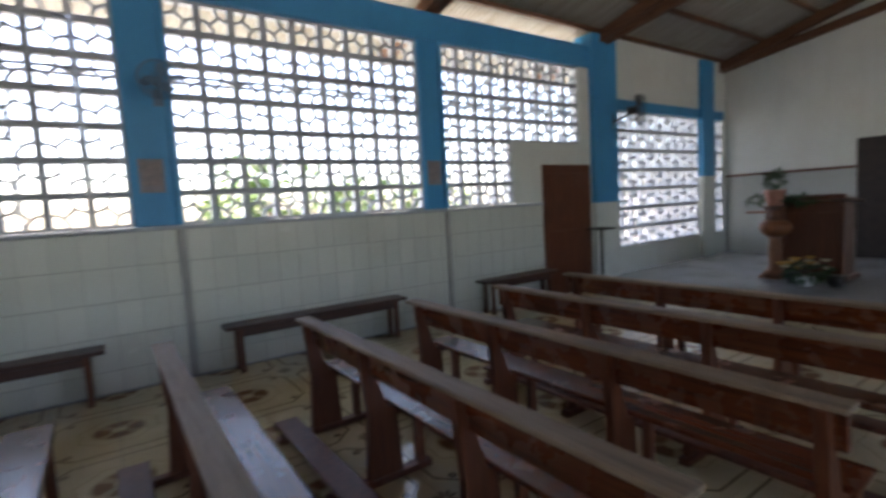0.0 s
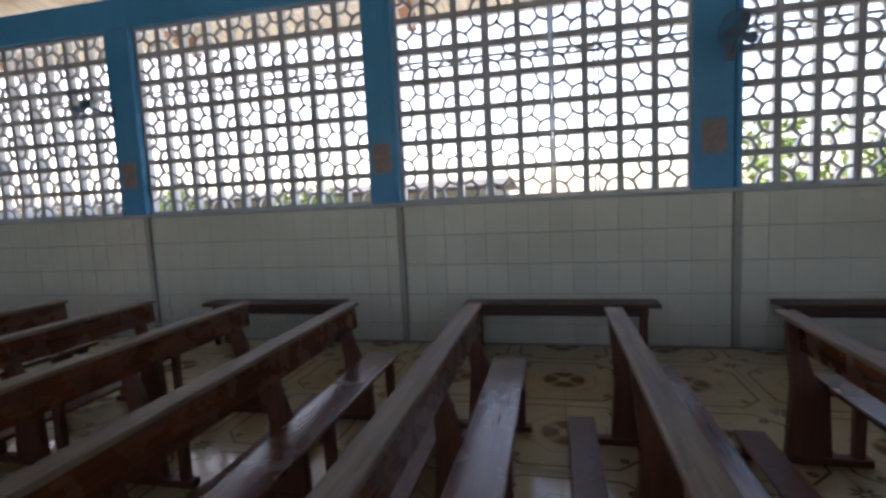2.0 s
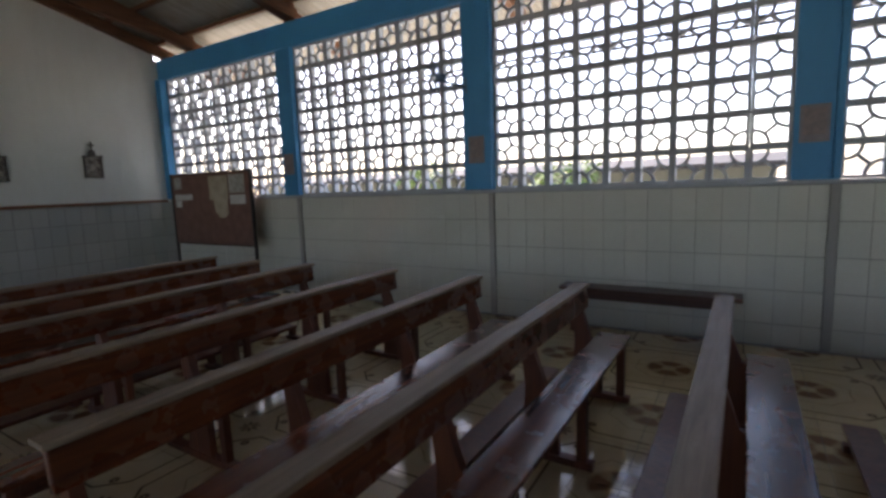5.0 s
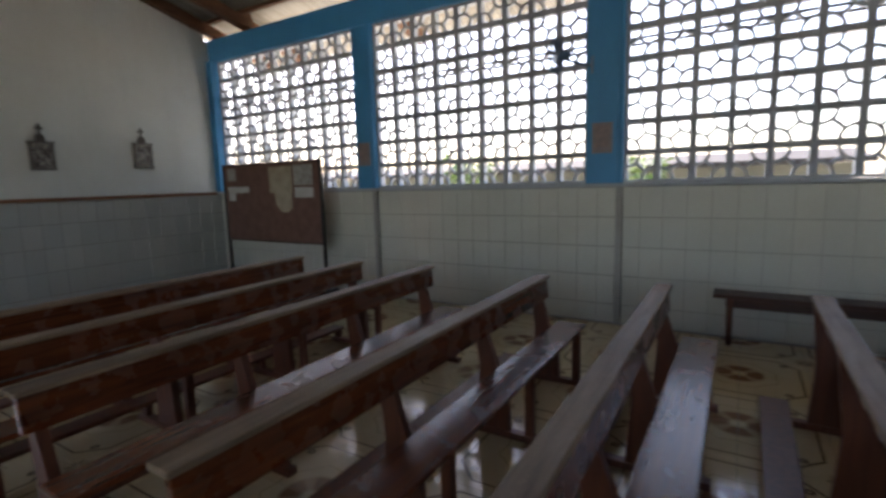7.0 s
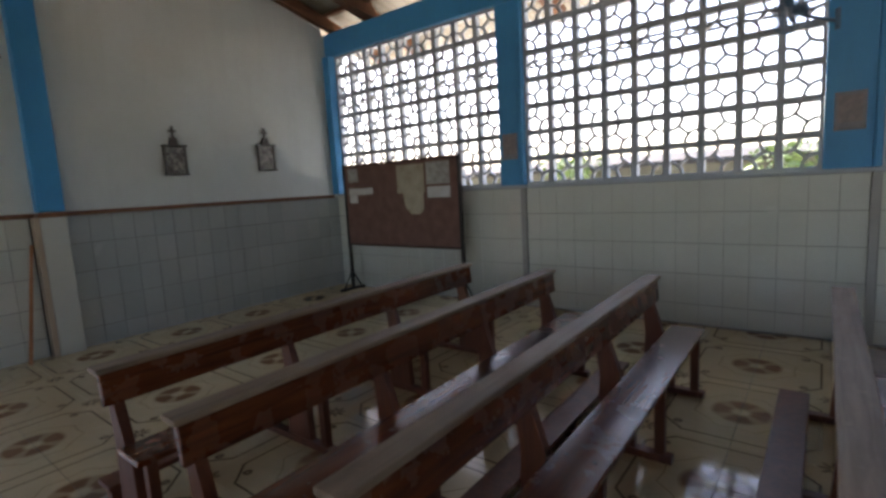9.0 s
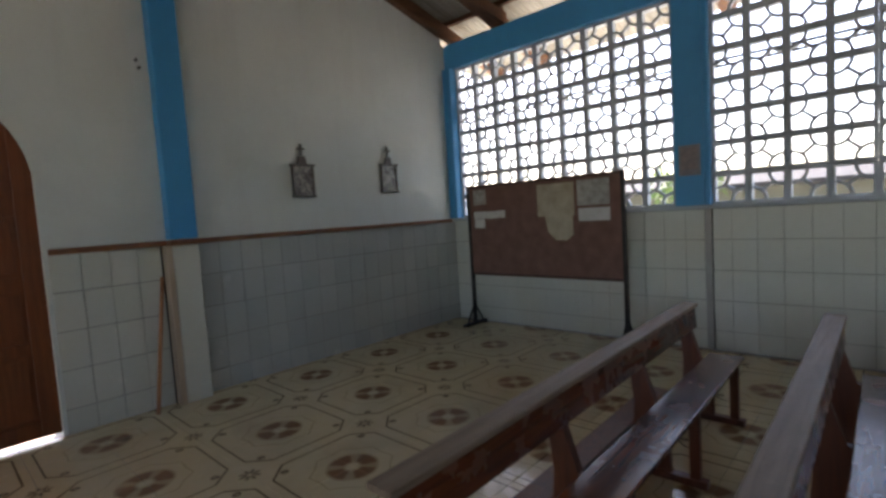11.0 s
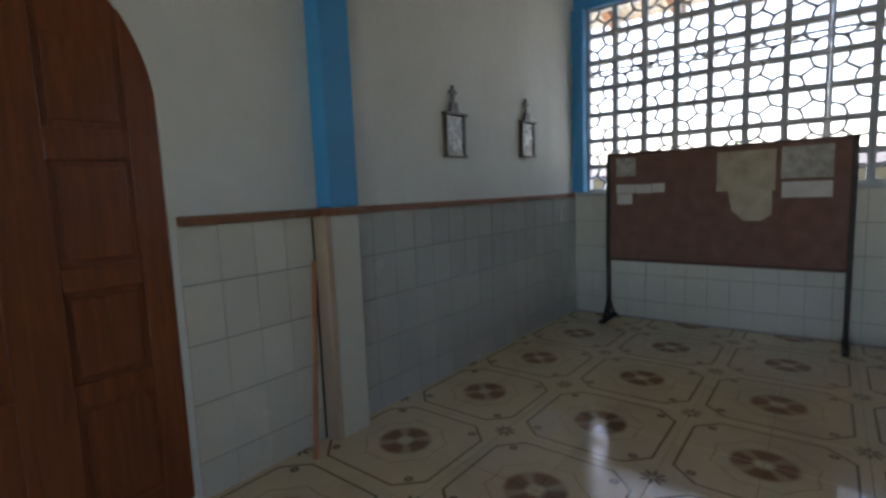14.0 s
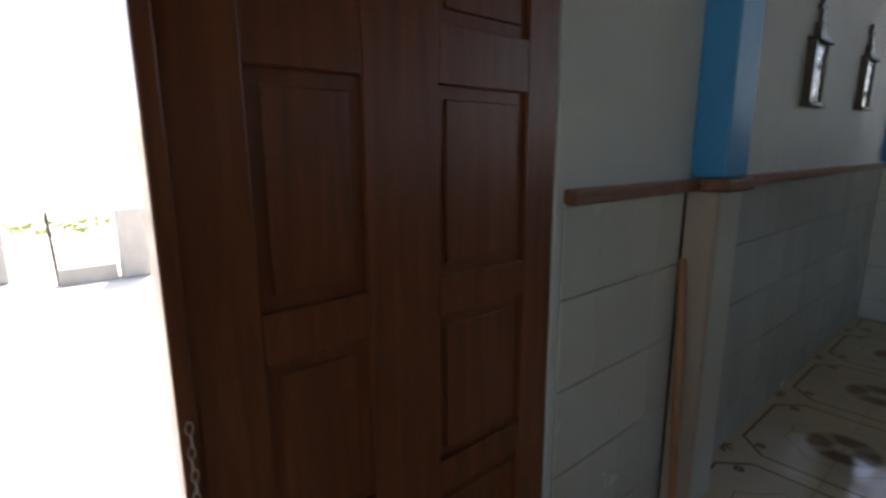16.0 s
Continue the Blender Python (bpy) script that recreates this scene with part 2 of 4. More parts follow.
PLAQUE = simple("dark_relief_frame", (0.055, 0.045, 0.035), (0.11, 0.09, 0.07), 0.4, 0, 20)
DARK = simple("dark_opening_door", (0.022, 0.016, 0.014), (0.04, 0.028, 0.022), 0.6)
LEAF = simple("leaf_green", (0.06, 0.12, 0.025), (0.12, 0.19, 0.04), 0.5, 0, 30)
GRASS = simple("sunlit_grass", (0.20, 0.24, 0.06), (0.28, 0.30, 0.09), 0.6, 0, 20)
LEAF_DARK = simple("dark_leaf", (0.03, 0.065, 0.025), (0.05, 0.10, 0.035), 0.5, 0, 30)
YELLOW = simple("yellow_petal", (0.65, 0.42, 0.06), (0.55, 0.25, 0.05), 0.5, 0, 30)
PETAL = simple("pale_petal", (0.65, 0.62, 0.45), (0.55, 0.5, 0.3), 0.5, 0, 30)
POT = simple("terracotta_pink_pot", (0.42, 0.2, 0.15), (0.32, 0.14, 0.1), 0.6)
CARVED = wood("carved_wood", (0.13, 0.05, 0.02), (0.26, 0.11, 0.045), 0.4, 2, 0.3)
AMBO = wood("ambo_wood", (0.06, 0.02, 0.01), (0.13, 0.045, 0.02), 0.35, 2, 0.1)
GREYPLASTIC = simple("grey_plastic", (0.10, 0.105, 0.11), (0.14, 0.145, 0.15), 0.4)
FANBLUE = simple("blue_grey_fan_plastic", (0.09, 0.17, 0.25), (0.12, 0.21, 0.30), 0.45)
BARK = simple("bark", (0.12, 0.08, 0.05), (0.2, 0.15, 0.1), 0.9, 0, 20, 0.6)


def print_material():
    """A glossy framed print: blotches of grey and brown behind varnish."""
    n = Nodes("glossy_print", 0.12, spec=0.6)
    v = n.shifted(n.place())
    c = n.mix(n.ramp(n.noise(v, 14, 5, 0.6, 1.0), 0.4, 0.62), (0.07, 0.055, 0.045), (0.34, 0.31, 0.26))
    n.bump(n.noise(v, 22, 3), 0.5, 0.006)
    return n.done(c)


PRINT = print_material()


# ---- mesh helpers ----
def box(bm, x0, x1, y0, y1, z0, z1, m=None):
    """Add a box to bm."""
    vs = [bm.verts.new((x, y, z)) for x in (x0, x1) for y in (y0, y1) for z in (z0, z1)]
    if m is not None:
        for v in vs:
            v.co = m @ v.co
    for f in ((0, 1, 3, 2), (4, 6, 7, 5), (0, 4, 5, 1), (2, 3, 7, 6), (0, 2, 6, 4), (1, 5, 7, 3)):
        bm.faces.new([vs[i] for i in f])
    return vs


def tube(bm, a, b, r0, r1=None, n=10):
    """Add a round bar from a to b."""
    r1 = r0 if r1 is None else r1
    a, b = Vector(a), Vector(b)
    turn = (b - a).to_track_quat("Z", "Y").to_matrix()
    rings = []
    for c, r in ((a, r0), (b, r1)):
        rings.append([bm.verts.new(c + turn @ Vector((r * math.cos(t), r * math.sin(t), 0))) for t in [2 * math.pi * i / n for i in range(n)]])
    for i in range(n):
        bm.faces.new((rings[0][i], rings[0][(i + 1) % n], rings[1][(i + 1) % n], rings[1][i]))
    bm.faces.new(rings[0][::-1])
    bm.faces.new(rings[1])


def lathe(bm, prof, at=(0, 0, 0), n=18):
    """Add a turned shape from (radius, height) pairs."""
    rings = [[bm.verts.new((at[0] + r * math.cos(2 * math.pi * i / n), at[1] + r * math.sin(2 * math.pi * i / n), at[2] + z)) for i in range(n)] for r, z in prof]
    for k in range(len(rings) - 1):
        for i in range(n):
            bm.faces.new((rings[k][i], rings[k][(i + 1) % n], rings[k + 1][(i + 1) % n], rings[k + 1][i]))
    bm.faces.new(rings[0][::-1])
    bm.faces.new(rings[-1])


def prism(bm, pts, d0, d1, axis):
    """Add a flat outline pts (2D) drawn out from d0 to d1 along an axis."""
    def co(u, v, d):
        return {"x": (d, u, v), "y": (u, d, v), "z": (u, v, d)}[axis]
    lo = [bm.verts.new(co(u, v, d0)) for u, v in pts]
    hi = [bm.verts.new(co(u, v, d1)) for u, v in pts]
    n = len(pts)
    for i in range(n):
        bm.faces.new((lo[i], lo[(i + 1) % n], hi[(i + 1) % n], hi[i]))
    bm.faces.new(lo[::-1])
    bm.faces.new(hi)


def finish(bm, name, mat, bevel=0.0, smooth=False):
    if bevel:
        bmesh.ops.bevel(bm, geom=list(bm.edges), offset=bevel, segments=2, profile=0.5, affect="EDGES", clamp_overlap=True)
    bmesh.ops.recalc_face_normals(bm, faces=bm.faces)
    me = bpy.data.meshes.new(name)
    bm.to_mesh(me)
    bm.free()
    me.materials.append(mat)
    if smooth:
        for p in me.polygons:
            p.use_smooth = True
    return me


def part(name, bm, mat, parent=None, label="", bevel=0.0, smooth=False):
    ob = new(name, finish(bm, name, mat, bevel, smooth))
    if parent is not None:
        ob.parent = parent
    if label:
        ob["label"] = label
    return ob


def boxpart(name, dims, mat, parent, label="", bevel=0.004):
    bm = bmesh.new()
    box(bm, *dims)
    return part(name, bm, mat, parent, label, bevel)


def piece(name, me, parent, m):
    ob = new(name, me)
    ob.parent = parent
    ob.matrix_basis = m
    return ob


def thing(name, label, category, at=(0, 0, 0), group="", turn=0):
    ob = new(name)
    ob.empty_display_size = 0.1
    ob.matrix_basis = pose(*at, 0, 0, turn)
    return tagged(ob, label, category, group)


# ---- the plan ----
WY, BX, FX, SY = 5.25, -12.4, 10.5, -6.1       # window wall, back wall, front wall, far side wall
LEDGE, TOP, BEAM = 1.41, 3.49, 3.82
PILLARS = [(-9.40, -9.07), (-6.345, -5.98), (-3.262, -2.945), (-0.24, 0.135), (2.84, 3.17)]
SLOPE, RIDGE = 0.265, -0.41
DY, DH, SPRING, RISE = -0.41, 1.01, 1.9, 0.9    # arched doorway: middle, half width, spring, rise


def roof_z(y):
    return BEAM + 0.30 + SLOPE * (WY - y if y > RIDGE else y - (2 * RIDGE - WY))


def gable(bm, x0, x1, ya, yb, z0):
    """A stretch of end wall from z0 up to the roof line."""
    ys = [ya] + ([RIDGE] if ya < RIDGE < yb else []) + [yb]
    prism(bm, [(ya, z0), (yb, z0)] + [(y, roof_z(y) - 0.03) for y in reversed(ys)], x0, x1, "x")


def structure(name, label, dims_list, mat, bevel=0.0):
    bm = bmesh.new()
    for d in dims_list:
        box(bm, *d)
    return tagged(part(name, bm, mat, None, "", bevel), label, name.split("_")[0], "", "structure")


floor = structure("floor", "cream ceramic floor with brown medallions over grey grout", [(BX, FX, SY, WY, -0.12, -0.004)], GROUT)
wall_window = structure("wall_window", "long wall with tiled lower part and pierced block screens", [(BX - 0.2, 6.04, WY, WY + 0.16, -0.1, LEDGE)], WHITE)

# blue pillars, wall beam and sill
for k, (a, b) in enumerate(PILLARS):
    p = structure("pillar_%d" % (k + 1), "sky-blue painted concrete pillar between block screens", [(a, b, WY - 0.02, WY + 0.11, LEDGE + 0.02, TOP)], BLUE, 0.008)
    boxpart("pillar_rib", (b - 0.05, b + 0.004, WY - 0.055, WY - 0.018, LEDGE + 0.02, TOP), BLUE, p, "narrow rounded blue rib", 0.012)
corner = structure("pillar_corner", "sky-blue painted corner pillar", [(BX, BX + 0.14, WY - 0.10, WY + 0.11, LEDGE + 0.02, TOP)], BLUE, 0.01)
structure("beam", "sky-blue painted concrete wall beam above the screens", [(BX, 6.04, WY - 0.04, WY + 0.2, TOP, BEAM)], BLUE, 0.01)
structure("trim", "thin dark painted sill along the tiled wall", [(BX + 0.02, 4.90, WY - 0.045, WY + 0.0, LEDGE - 0.015, LEDGE + 0.02)], SCREEN, 0.006)
for k, (a, b) in enumerate(PILLARS):
    structure("trim_pillar_%d" % (k + 1), "tiled foot of a wall pillar", [(b - 0.055, b + 0.01, WY - 0.05, WY - 0.012, 0.0, LEDGE - 0.016)], CONCRETE, 0.006)


# pierced blocks: square frame, two quarter rings in opposite corners, a diagonal strut between them
def block_mesh(w, h, depth=0.085, bar=0.029):
    bm = bmesh.new()
    box(bm, -w / 2, w / 2, 0, depth, -h / 2, -h / 2 + bar)
    box(bm, -w / 2, w / 2, 0, depth, h / 2 - bar, h / 2)
    box(bm, -w / 2, -w / 2 + bar, 0, depth, -h / 2 + bar, h / 2 - bar)
    box(bm, w / 2 - bar, w / 2, 0, depth, -h / 2 + bar, h / 2 - bar)
    thick, r, y0, y1 = 0.025, 0.121, 0.008, 0.055
    for sx, sz in ((-1, 1), (1, -1)):
        cx, cz = sx * (w / 2 - bar), sz * (h / 2 - bar)
        pts = []
        for i in range(8):
            t = math.pi / 2 * i / 7
            pts.append((cx - sx * r * math.cos(t), cz - sz * r * math.sin(t)))
        for i in range(8):
            t = math.pi / 2 * (7 - i) / 7
            pts.append((cx - sx * (r - thick) * math.cos(t), cz - sz * (r - thick) * math.sin(t)))
        for i in range(7):
            quad = [pts[i], pts[i + 1], pts[14 - i], pts[15 - i]]
            prism(bm, quad, y0, y1, "y")
    e = (w / 2 - bar) - r * math.cos(math.pi / 4)
    g = (h / 2 - bar) - r * math.sin(math.pi / 4)
    d = 0.0095
    prism(bm, [(-e - d, g - d), (e - d, -g - d), (e + d, -g + d), (-e + d, g + d)], y0 + 0.002, y1 - 0.002, "y")
    return finish(bm, "breeze_block", SCREEN)


BLOCKS = {}


def screen(name, x0, x1, z0, z1, cols, rows, label, skip=(), y=WY + 0.03):
    root = new(name)
    tagged(root, label, "window", "", "structure")
    w, h = (x1 - x0) / cols, (z1 - z0) / rows
    key = (round(w, 3), round(h, 3))
    if key not in BLOCKS:
        BLOCKS[key] = block_mesh(w - 0.002, h - 0.002)
    for i in range(cols):
        for j in range(rows):
            if (i, j) in skip:
                continue
            flip = -1 if ((i + j) % 2) ^ (random.random() < 0.04) else 1
            m = pose(x0 + (i + 0.5) * w, y + random.uniform(-0.003, 0.003), z0 + (j + 0.5) * h, 0, random.uniform(-0.4, 0.4), 0) @ Matrix.Diagonal((flip, 1, 1, 1))
            piece("breeze_block", BLOCKS[key], root, m)
    return root


edges = [BX + 0.14] + [e for p in PILLARS for e in p]
SCREEN_LABEL = "white-grey pierced concrete block screen letting in daylight"
for k in range(5):
    screen("window_%d" % (k + 1), edges[2 * k], edges[2 * k + 1], LEDGE + 0.02, TOP, 9, 7, SCREEN_LABEL)
# bay beside the side door: full width above, narrower below
WBAY = [(i, j) for i in range(4, 9) for j in range(3)]
screen("window_6", 3.17, 5.80, LEDGE + 0.02, TOP, 9, 7, SCREEN_LABEL, WBAY)
structure("wall_by_door", "white plaster panel beside the side door", [(4.339, 4.91, WY, WY + 0.16, LEDGE + 0.021, 2.31), (4.91, 6.04, WY, WY + 0.16, LEDGE + 0.001, 2.31), (5.80, 6.04, WY, WY + 0.16, 2.31, TOP)], WHITE)

# ---- sanctuary side ----
structure("pillar_front", "broad sky-blue pillar with a white foot", [(6.045, 6.64, WY - 0.10, WY + 0.25, 1.37, BEAM + 0.2)], BLUE, 0.01)
structure("pillar_front_foot", "white tiled foot of the broad pillar", [(6.045, 6.64, WY - 0.09, WY + 0.25, -0.1, 1.37)], WHITE, 0.006)
screen("window_7", 6.68, 9.41, 0.57, 2.90, 10, 7, SCREEN_LABEL)
screen("window_8", 9.90, 10.38, 0.57, 2.90, 2, 7, SCREEN_LABEL)
structure("wall_sanctuary", "white plaster wall round the sanctuary screens", [(6.64, FX, WY, WY + 0.2, -0.1, 0.57), (6.64, FX, WY, WY + 0.2, 3.07, BEAM + 0.24), (10.38, FX, WY, WY + 0.2, 0.57, 3.07), (6.64, 6.68, WY, WY + 0.2, 0.57, 3.07)], WHITE)
structure("beam_sanctuary", "blue lintel over the sanctuary screens", [(6.645, 9.41, WY - 0.02, WY + 0.18, 2.90, 3.07), (9.90, 10.38, WY - 0.01, WY + 0.18, 2.90, 3.07)], BLUE, 0.006)
structure("pillar_sanctuary", "blue pillar between the sanctuary screens", [(9.42, 9.89, WY - 0.07, WY + 0.2, 1.75, BEAM + 0.2)], BLUE, 0.01)
structure("pillar_sanctuary_foot", "grey foot of the sanctuary pillar", [(9.42, 9.89, WY - 0.06, WY + 0.2, 0.0, 1.75)], WHITE, 0.006)
bm = bmesh.new()
gable(bm, FX, FX + 0.2, SY - 0.2, WY + 0.2, -0.1)
tagged(part("wall_front", bm, WHITE), "white plaster front wall behind the sanctuary", "wall", "", "structure")
structure("wall_front_tiles", "dull blue-grey tiled lower part of the front wall", [(FX - 0.012, FX - 0.001, 3.06, WY - 0.001, 0.131, 1.714)], TILE_BLUE, 0.002)
structure("trim_front", "dark ledge on the front wall", [(FX - 0.035, FX, 3.06, WY, 1.715, 1.76)], BENCH_LEG, 0.004)
structure("door_3", "dark tall door in the front wall", [(FX - 0.05, FX - 0.002, 1.90, 3.04, 0.131, 2.22)], DARK, 0.008)
structure("floor_sanctuary", "raised pale tiled sanctuary floor", [(6.0, FX, SY, WY, -0.003, 0.13)], PALEFLOOR, 0.006)

# side door in the window wall
d1 = structure("door_1", "plain dark brown wooden side door, closed", [(4.91, 5.98, WY - 0.03, WY - 0.002, 0.0, 1.98)], BENCH_LEG, 0.005)
boxpart("door_panel", (5.01, 5.88, WY - 0.042, WY - 0.029, 1.1, 1.85), BENCH_LEG, d1)
boxpart("door_panel", (5.01, 5.88, WY - 0.042, WY - 0.029, 0.15, 0.98), BENCH_LEG, d1)

# ---- back wall with the arched doorway ----
def arch(y):
    u = min(1.0, abs(y - DY) / DH)
    return SPRING + RISE * math.sqrt(max(0.0, 1 - u * u))


bm = bmesh.new()
gable(bm, BX - 0.2, BX, DY + DH, WY - 0.08, -0.1)
box(bm, BX - 0.2, BX, WY - 0.08, WY + 0.2, -0.1, BEAM)
gable(bm, BX - 0.2, BX, SY - 0.2, DY - DH, -0.1)
N = 28
for i in range(N):
    ya, yb = DY - DH * math.cos(math.pi * i / N), DY - DH * math.cos(math.pi * (i + 1) / N)
    prism(bm, [(ya, arch(ya)), (yb, arch(yb)), (yb, roof_z(yb) - 0.03), (ya, roof_z(ya) - 0.03)], BX - 0.2, BX, "x")
tagged(part("wall_back", bm, WHITE), "white plaster back wall with an arched doorway", "wall", "", "structure")
bc = structure("pillar_back", "bright sky-blue pillar on the back wall", [(BX, BX + 0.13, 1.44, 1.665, LEDGE + 0.02, 4.95)], BLUE, 0.01)
structure("pillar_back_foot", "pale tiled foot of the back pillar", [(BX, BX + 0.118, 1.45, 1.665, 0.0, LEDGE - 0.03)], TILE, 0.006)
structure("trim_back", "worn brown wooden ledge along the back wall", [(BX + 0.001, BX + 0.05, DY + DH + 0.03, 1.43, LEDGE - 0.03, LEDGE + 0.015), (BX + 0.001, BX + 0.05, 1.68, WY - 0.11, LEDGE - 0.03, LEDGE + 0.015), (BX + 0.001, BX + 0.155, 1.43, 1.68, LEDGE - 0.03, LEDGE + 0.016)], TRIM, 0.006)
structure("trim_strip", "cream painted upright strip beside the pillar foot", [(BX + 0.012, BX + 0.125, 1.40, 1.447, 0.0, LEDGE - 0.031)], CREAM, 0.004)

# door leaf
leaf = thing("wooden_door", "closed red-brown panelled leaf of an arched double door", "door", (BX - 0.066, 0, 0))
y0, y1 = DY + 0.004, DY + DH - 0.006
ys = [y0 + (y1 - y0) * math.sin(math.pi / 2 * i / 16) for i in range(17)]
outline = [(y0, 0.035), (y1, 0.035)] + [(y, arch(y) - 0.006) for y in reversed(ys)]
bm = bmesh.new()
prism(bm, outline, 0.0, 0.045, "x")
part("door_leaf", bm, DOORWOOD, leaf)
STILES = ((y0, -0.25), (-0.02, 0.17), (0.475, y1))
for a, b in STILES:
    bm = bmesh.new()
    ytop = [a + (b - a) * i / 6 for i in range(7)]
    prism(bm, [(a, 0.035), (b, 0.035)] + [(y, arch(y) - 0.008) for y in reversed(ytop)], 0.046, 0.062, "x")
    part("stile", bm, DOORWOOD, leaf, "", 0.003)
for a, b in ((-0.25, -0.02), (0.17, 0.475)):
    for z0, z1 in ((0.036, 0.16), (0.66, 0.75), (1.14, 1.24), (1.68, 1.81)):
        boxpart("rail", (0.046, 0.060, a + 0.001, b - 0.001, z0, z1), DOORWOOD, leaf, "", 0.003)
    for z0, z1 in ((0.19, 0.63), (0.78, 1.11), (1.27, 1.65), (1.84, 2.18)):
        boxpart("panel", (0.046, 0.053, a + 0.03, b - 0.03, z0, z1), DOORWOOD, leaf, "", 0.004)
boxpart("edge_strip", (0.0, 0.075, y0 - 0.001, y0 + 0.03, 0.052, 2.7), DOORWOOD, leaf, "worn pale edge strip", 0.004)
ch = bmesh.new()
for k in range(12):
    z, c = 1.08 - 0.022 * k, -0.392 + 0.0015 * math.sin(k * 1.7)
    ring_pts = []
    for i in range(8):
        t = 2 * math.pi * i / 8
        u, v = 0.006 * math.cos(t), 0.013 * math.sin(t)
        ring_pts.append(Vector((0.084 + (u if k % 2 else 0), c + (0 if k % 2 else u), z + v)))
    for i in range(8):
        tube(ch, ring_pts[i], ring_pts[(i + 1) % 8], 0.0018, None, 5)
part("chain", ch, STEEL, leaf, "thin steel chain hanging by the leaf edge")
# the other leaf stands open outwards
leaf2 = thing("wooden_door", "open red-brown leaf of an arched double door", "door", (BX - 0.2, DY - DH - 0.04, 0))
bm = bmesh.new()
prism(bm, [(-u, z) for u, z in [(0.0, 0.03), (DH, 0.03)] + [(DH - DH * math.sin(math.pi / 2 * i / 12), SPRING + RISE * math.cos(math.pi / 2 * i / 12)) for i in range(13)]], -0.05, 0.0, "y")
part("door_leaf", bm, DOORWOOD, leaf2)

# ---- the far side wall, plain, with open screens ----
structure("wall_side", "white plaster side wall", [(BX - 0.2, FX + 0.2, SY - 0.2, SY, -0.1, LEDGE), (BX - 0.2, FX + 0.2, SY - 0.2, SY, TOP, BEAM + 0.3)] + [(a, b, SY - 0.2, SY, LEDGE, TOP) for a, b in [(BX - 0.2, BX + 0.14)] + PILLARS + [(6.1, FX + 0.2)]], WHITE)
bm = bmesh.new()
for k in range(5):
    x0, x1 = edges[2 * k], edges[2 * k + 1]
    w, h = (x1 - x0) / 9, (TOP - LEDGE) / 7
    for i in range(10):
        box(bm, x0 + i * w - 0.02, x0 + i * w + 0.02, SY - 0.14, SY - 0.04, LEDGE, TOP)
    for j in range(8):
        box(bm, x0, x1, SY - 0.139, SY - 0.041, LEDGE + j * h - 0.02, LEDGE + j * h + 0.02)
tagged(part("window_far_side", bm, SCREEN), "pierced concrete block screens of the far side", "window", "", "structure")

# ---- roof ----

bm = bmesh.new()
for y_in, y_out in ((RIDGE, WY + 1.5), (RIDGE, SY - 1.5)):
    xs = np.arange(BX - 0.6, FX + 0.6, 0.019)
    lo = [bm.verts.new((x, y_in, roof_z(y_in) + 0.009 * math.sin(2 * math.pi * x / 0.076))) for x in xs]
    hi = [bm.verts.new((x, y_out, roof_z(y_in) - SLOPE * abs(y_out - y_in) + 0.009 * math.sin(2 * math.pi * x / 0.076))) for x in xs]
    for i in range(len(xs) - 1):
        bm.faces.new((lo[i], lo[i + 1], hi[i + 1], hi[i]))
tagged(part("ceiling", bm, ROOF, smooth=True), "weathered corrugated roof sheets seen from below", "ceiling", "", "structure")


def rafter(x):
    r = thing("roof_beam", "dark brown timber rafter under the roof sheets", "beam", (x, 0, 0), "rafters")
    for name, side in (("rafter", 1), ("rafter", -1)):
        bm = bmesh.new()
        ye = WY + 1.3 if side > 0 else SY - 1.3
        za = roof_z(RIDGE) - SLOPE * abs(ye - RIDGE)
        zr = roof_z(RIDGE)
        prism(bm, [(ye, za - 0.07), (RIDGE, zr - 0.07), (RIDGE, zr - 0.25), (ye, za - 0.25)], -0.065, 0.065, "x")
        part(name, bm, RAFTER, r, "", 0.004)
        bm = bmesh.new()
        yw = WY + 0.1 if side > 0 else SY - 0.1
        zc = BEAM + 0.035 + 0.15 * abs(yw - RIDGE)
        prism(bm, [(yw, BEAM + 0.035), (RIDGE, zc), (RIDGE, zc + 0.15), (yw, BEAM + 0.185)], 0.068, 0.15, "x")
        part("lower_chord", bm, RAFTER, r, "", 0.004)
        boxpart("bracket", (0.02, 0.10, (yw - 0.09 if side > 0 else yw), (yw if side > 0 else yw + 0.09), BEAM + 0.186, roof_z(WY) - 0.03), RAFTER, r)
    return r


r0 = rafter(-11.55)
for x in (-9.15, -6.15, -3.1, 0.0, 3.1, 6.3, 10.3):
    copy_thing(r0, pose(x, 0, 0))
for y in (5.22, 4.47, 3.6, 2.7, 1.8, 0.9, 0.0, -0.9, -1.9, -2.9, -3.9, -4.9, -5.8):
    p = thing("purlin", "brown timber purlin carrying the roof sheets", "beam", (0, y, roof_z(y)), "purlins")
    boxpart("timber", (BX - 0.5, FX + 0.5, -0.035, 0.035, -0.069, -0.012), RAFTER_X, p)
for side in (1, -1):
    gt = thing("roof_beam", "dark brown timber rafter along the top of the back wall", "beam", (BX + 0.01, 0, 0), "rafters")
    bm = bmesh.new()
    ye = WY + 1.3 if side > 0 else SY - 1.3
    za, zr = roof_z(RIDGE) - SLOPE * abs(ye - RIDGE), roof_z(RIDGE)
    prism(bm, [(ye, za - 0.07), (RIDGE, zr - 0.07), (RIDGE, zr - 0.24), (ye, za - 0.24)], 0.0, 0.1, "x")
    part("rafter", bm, RAFTER, gt, "", 0.004)
structure("wall_plate", "brown timber plate on the wall beam", [(BX, 6.04, WY + 0.03, WY + 0.13, BEAM + 0.001, BEAM + 0.034)], RAFTER_X, 0.004)


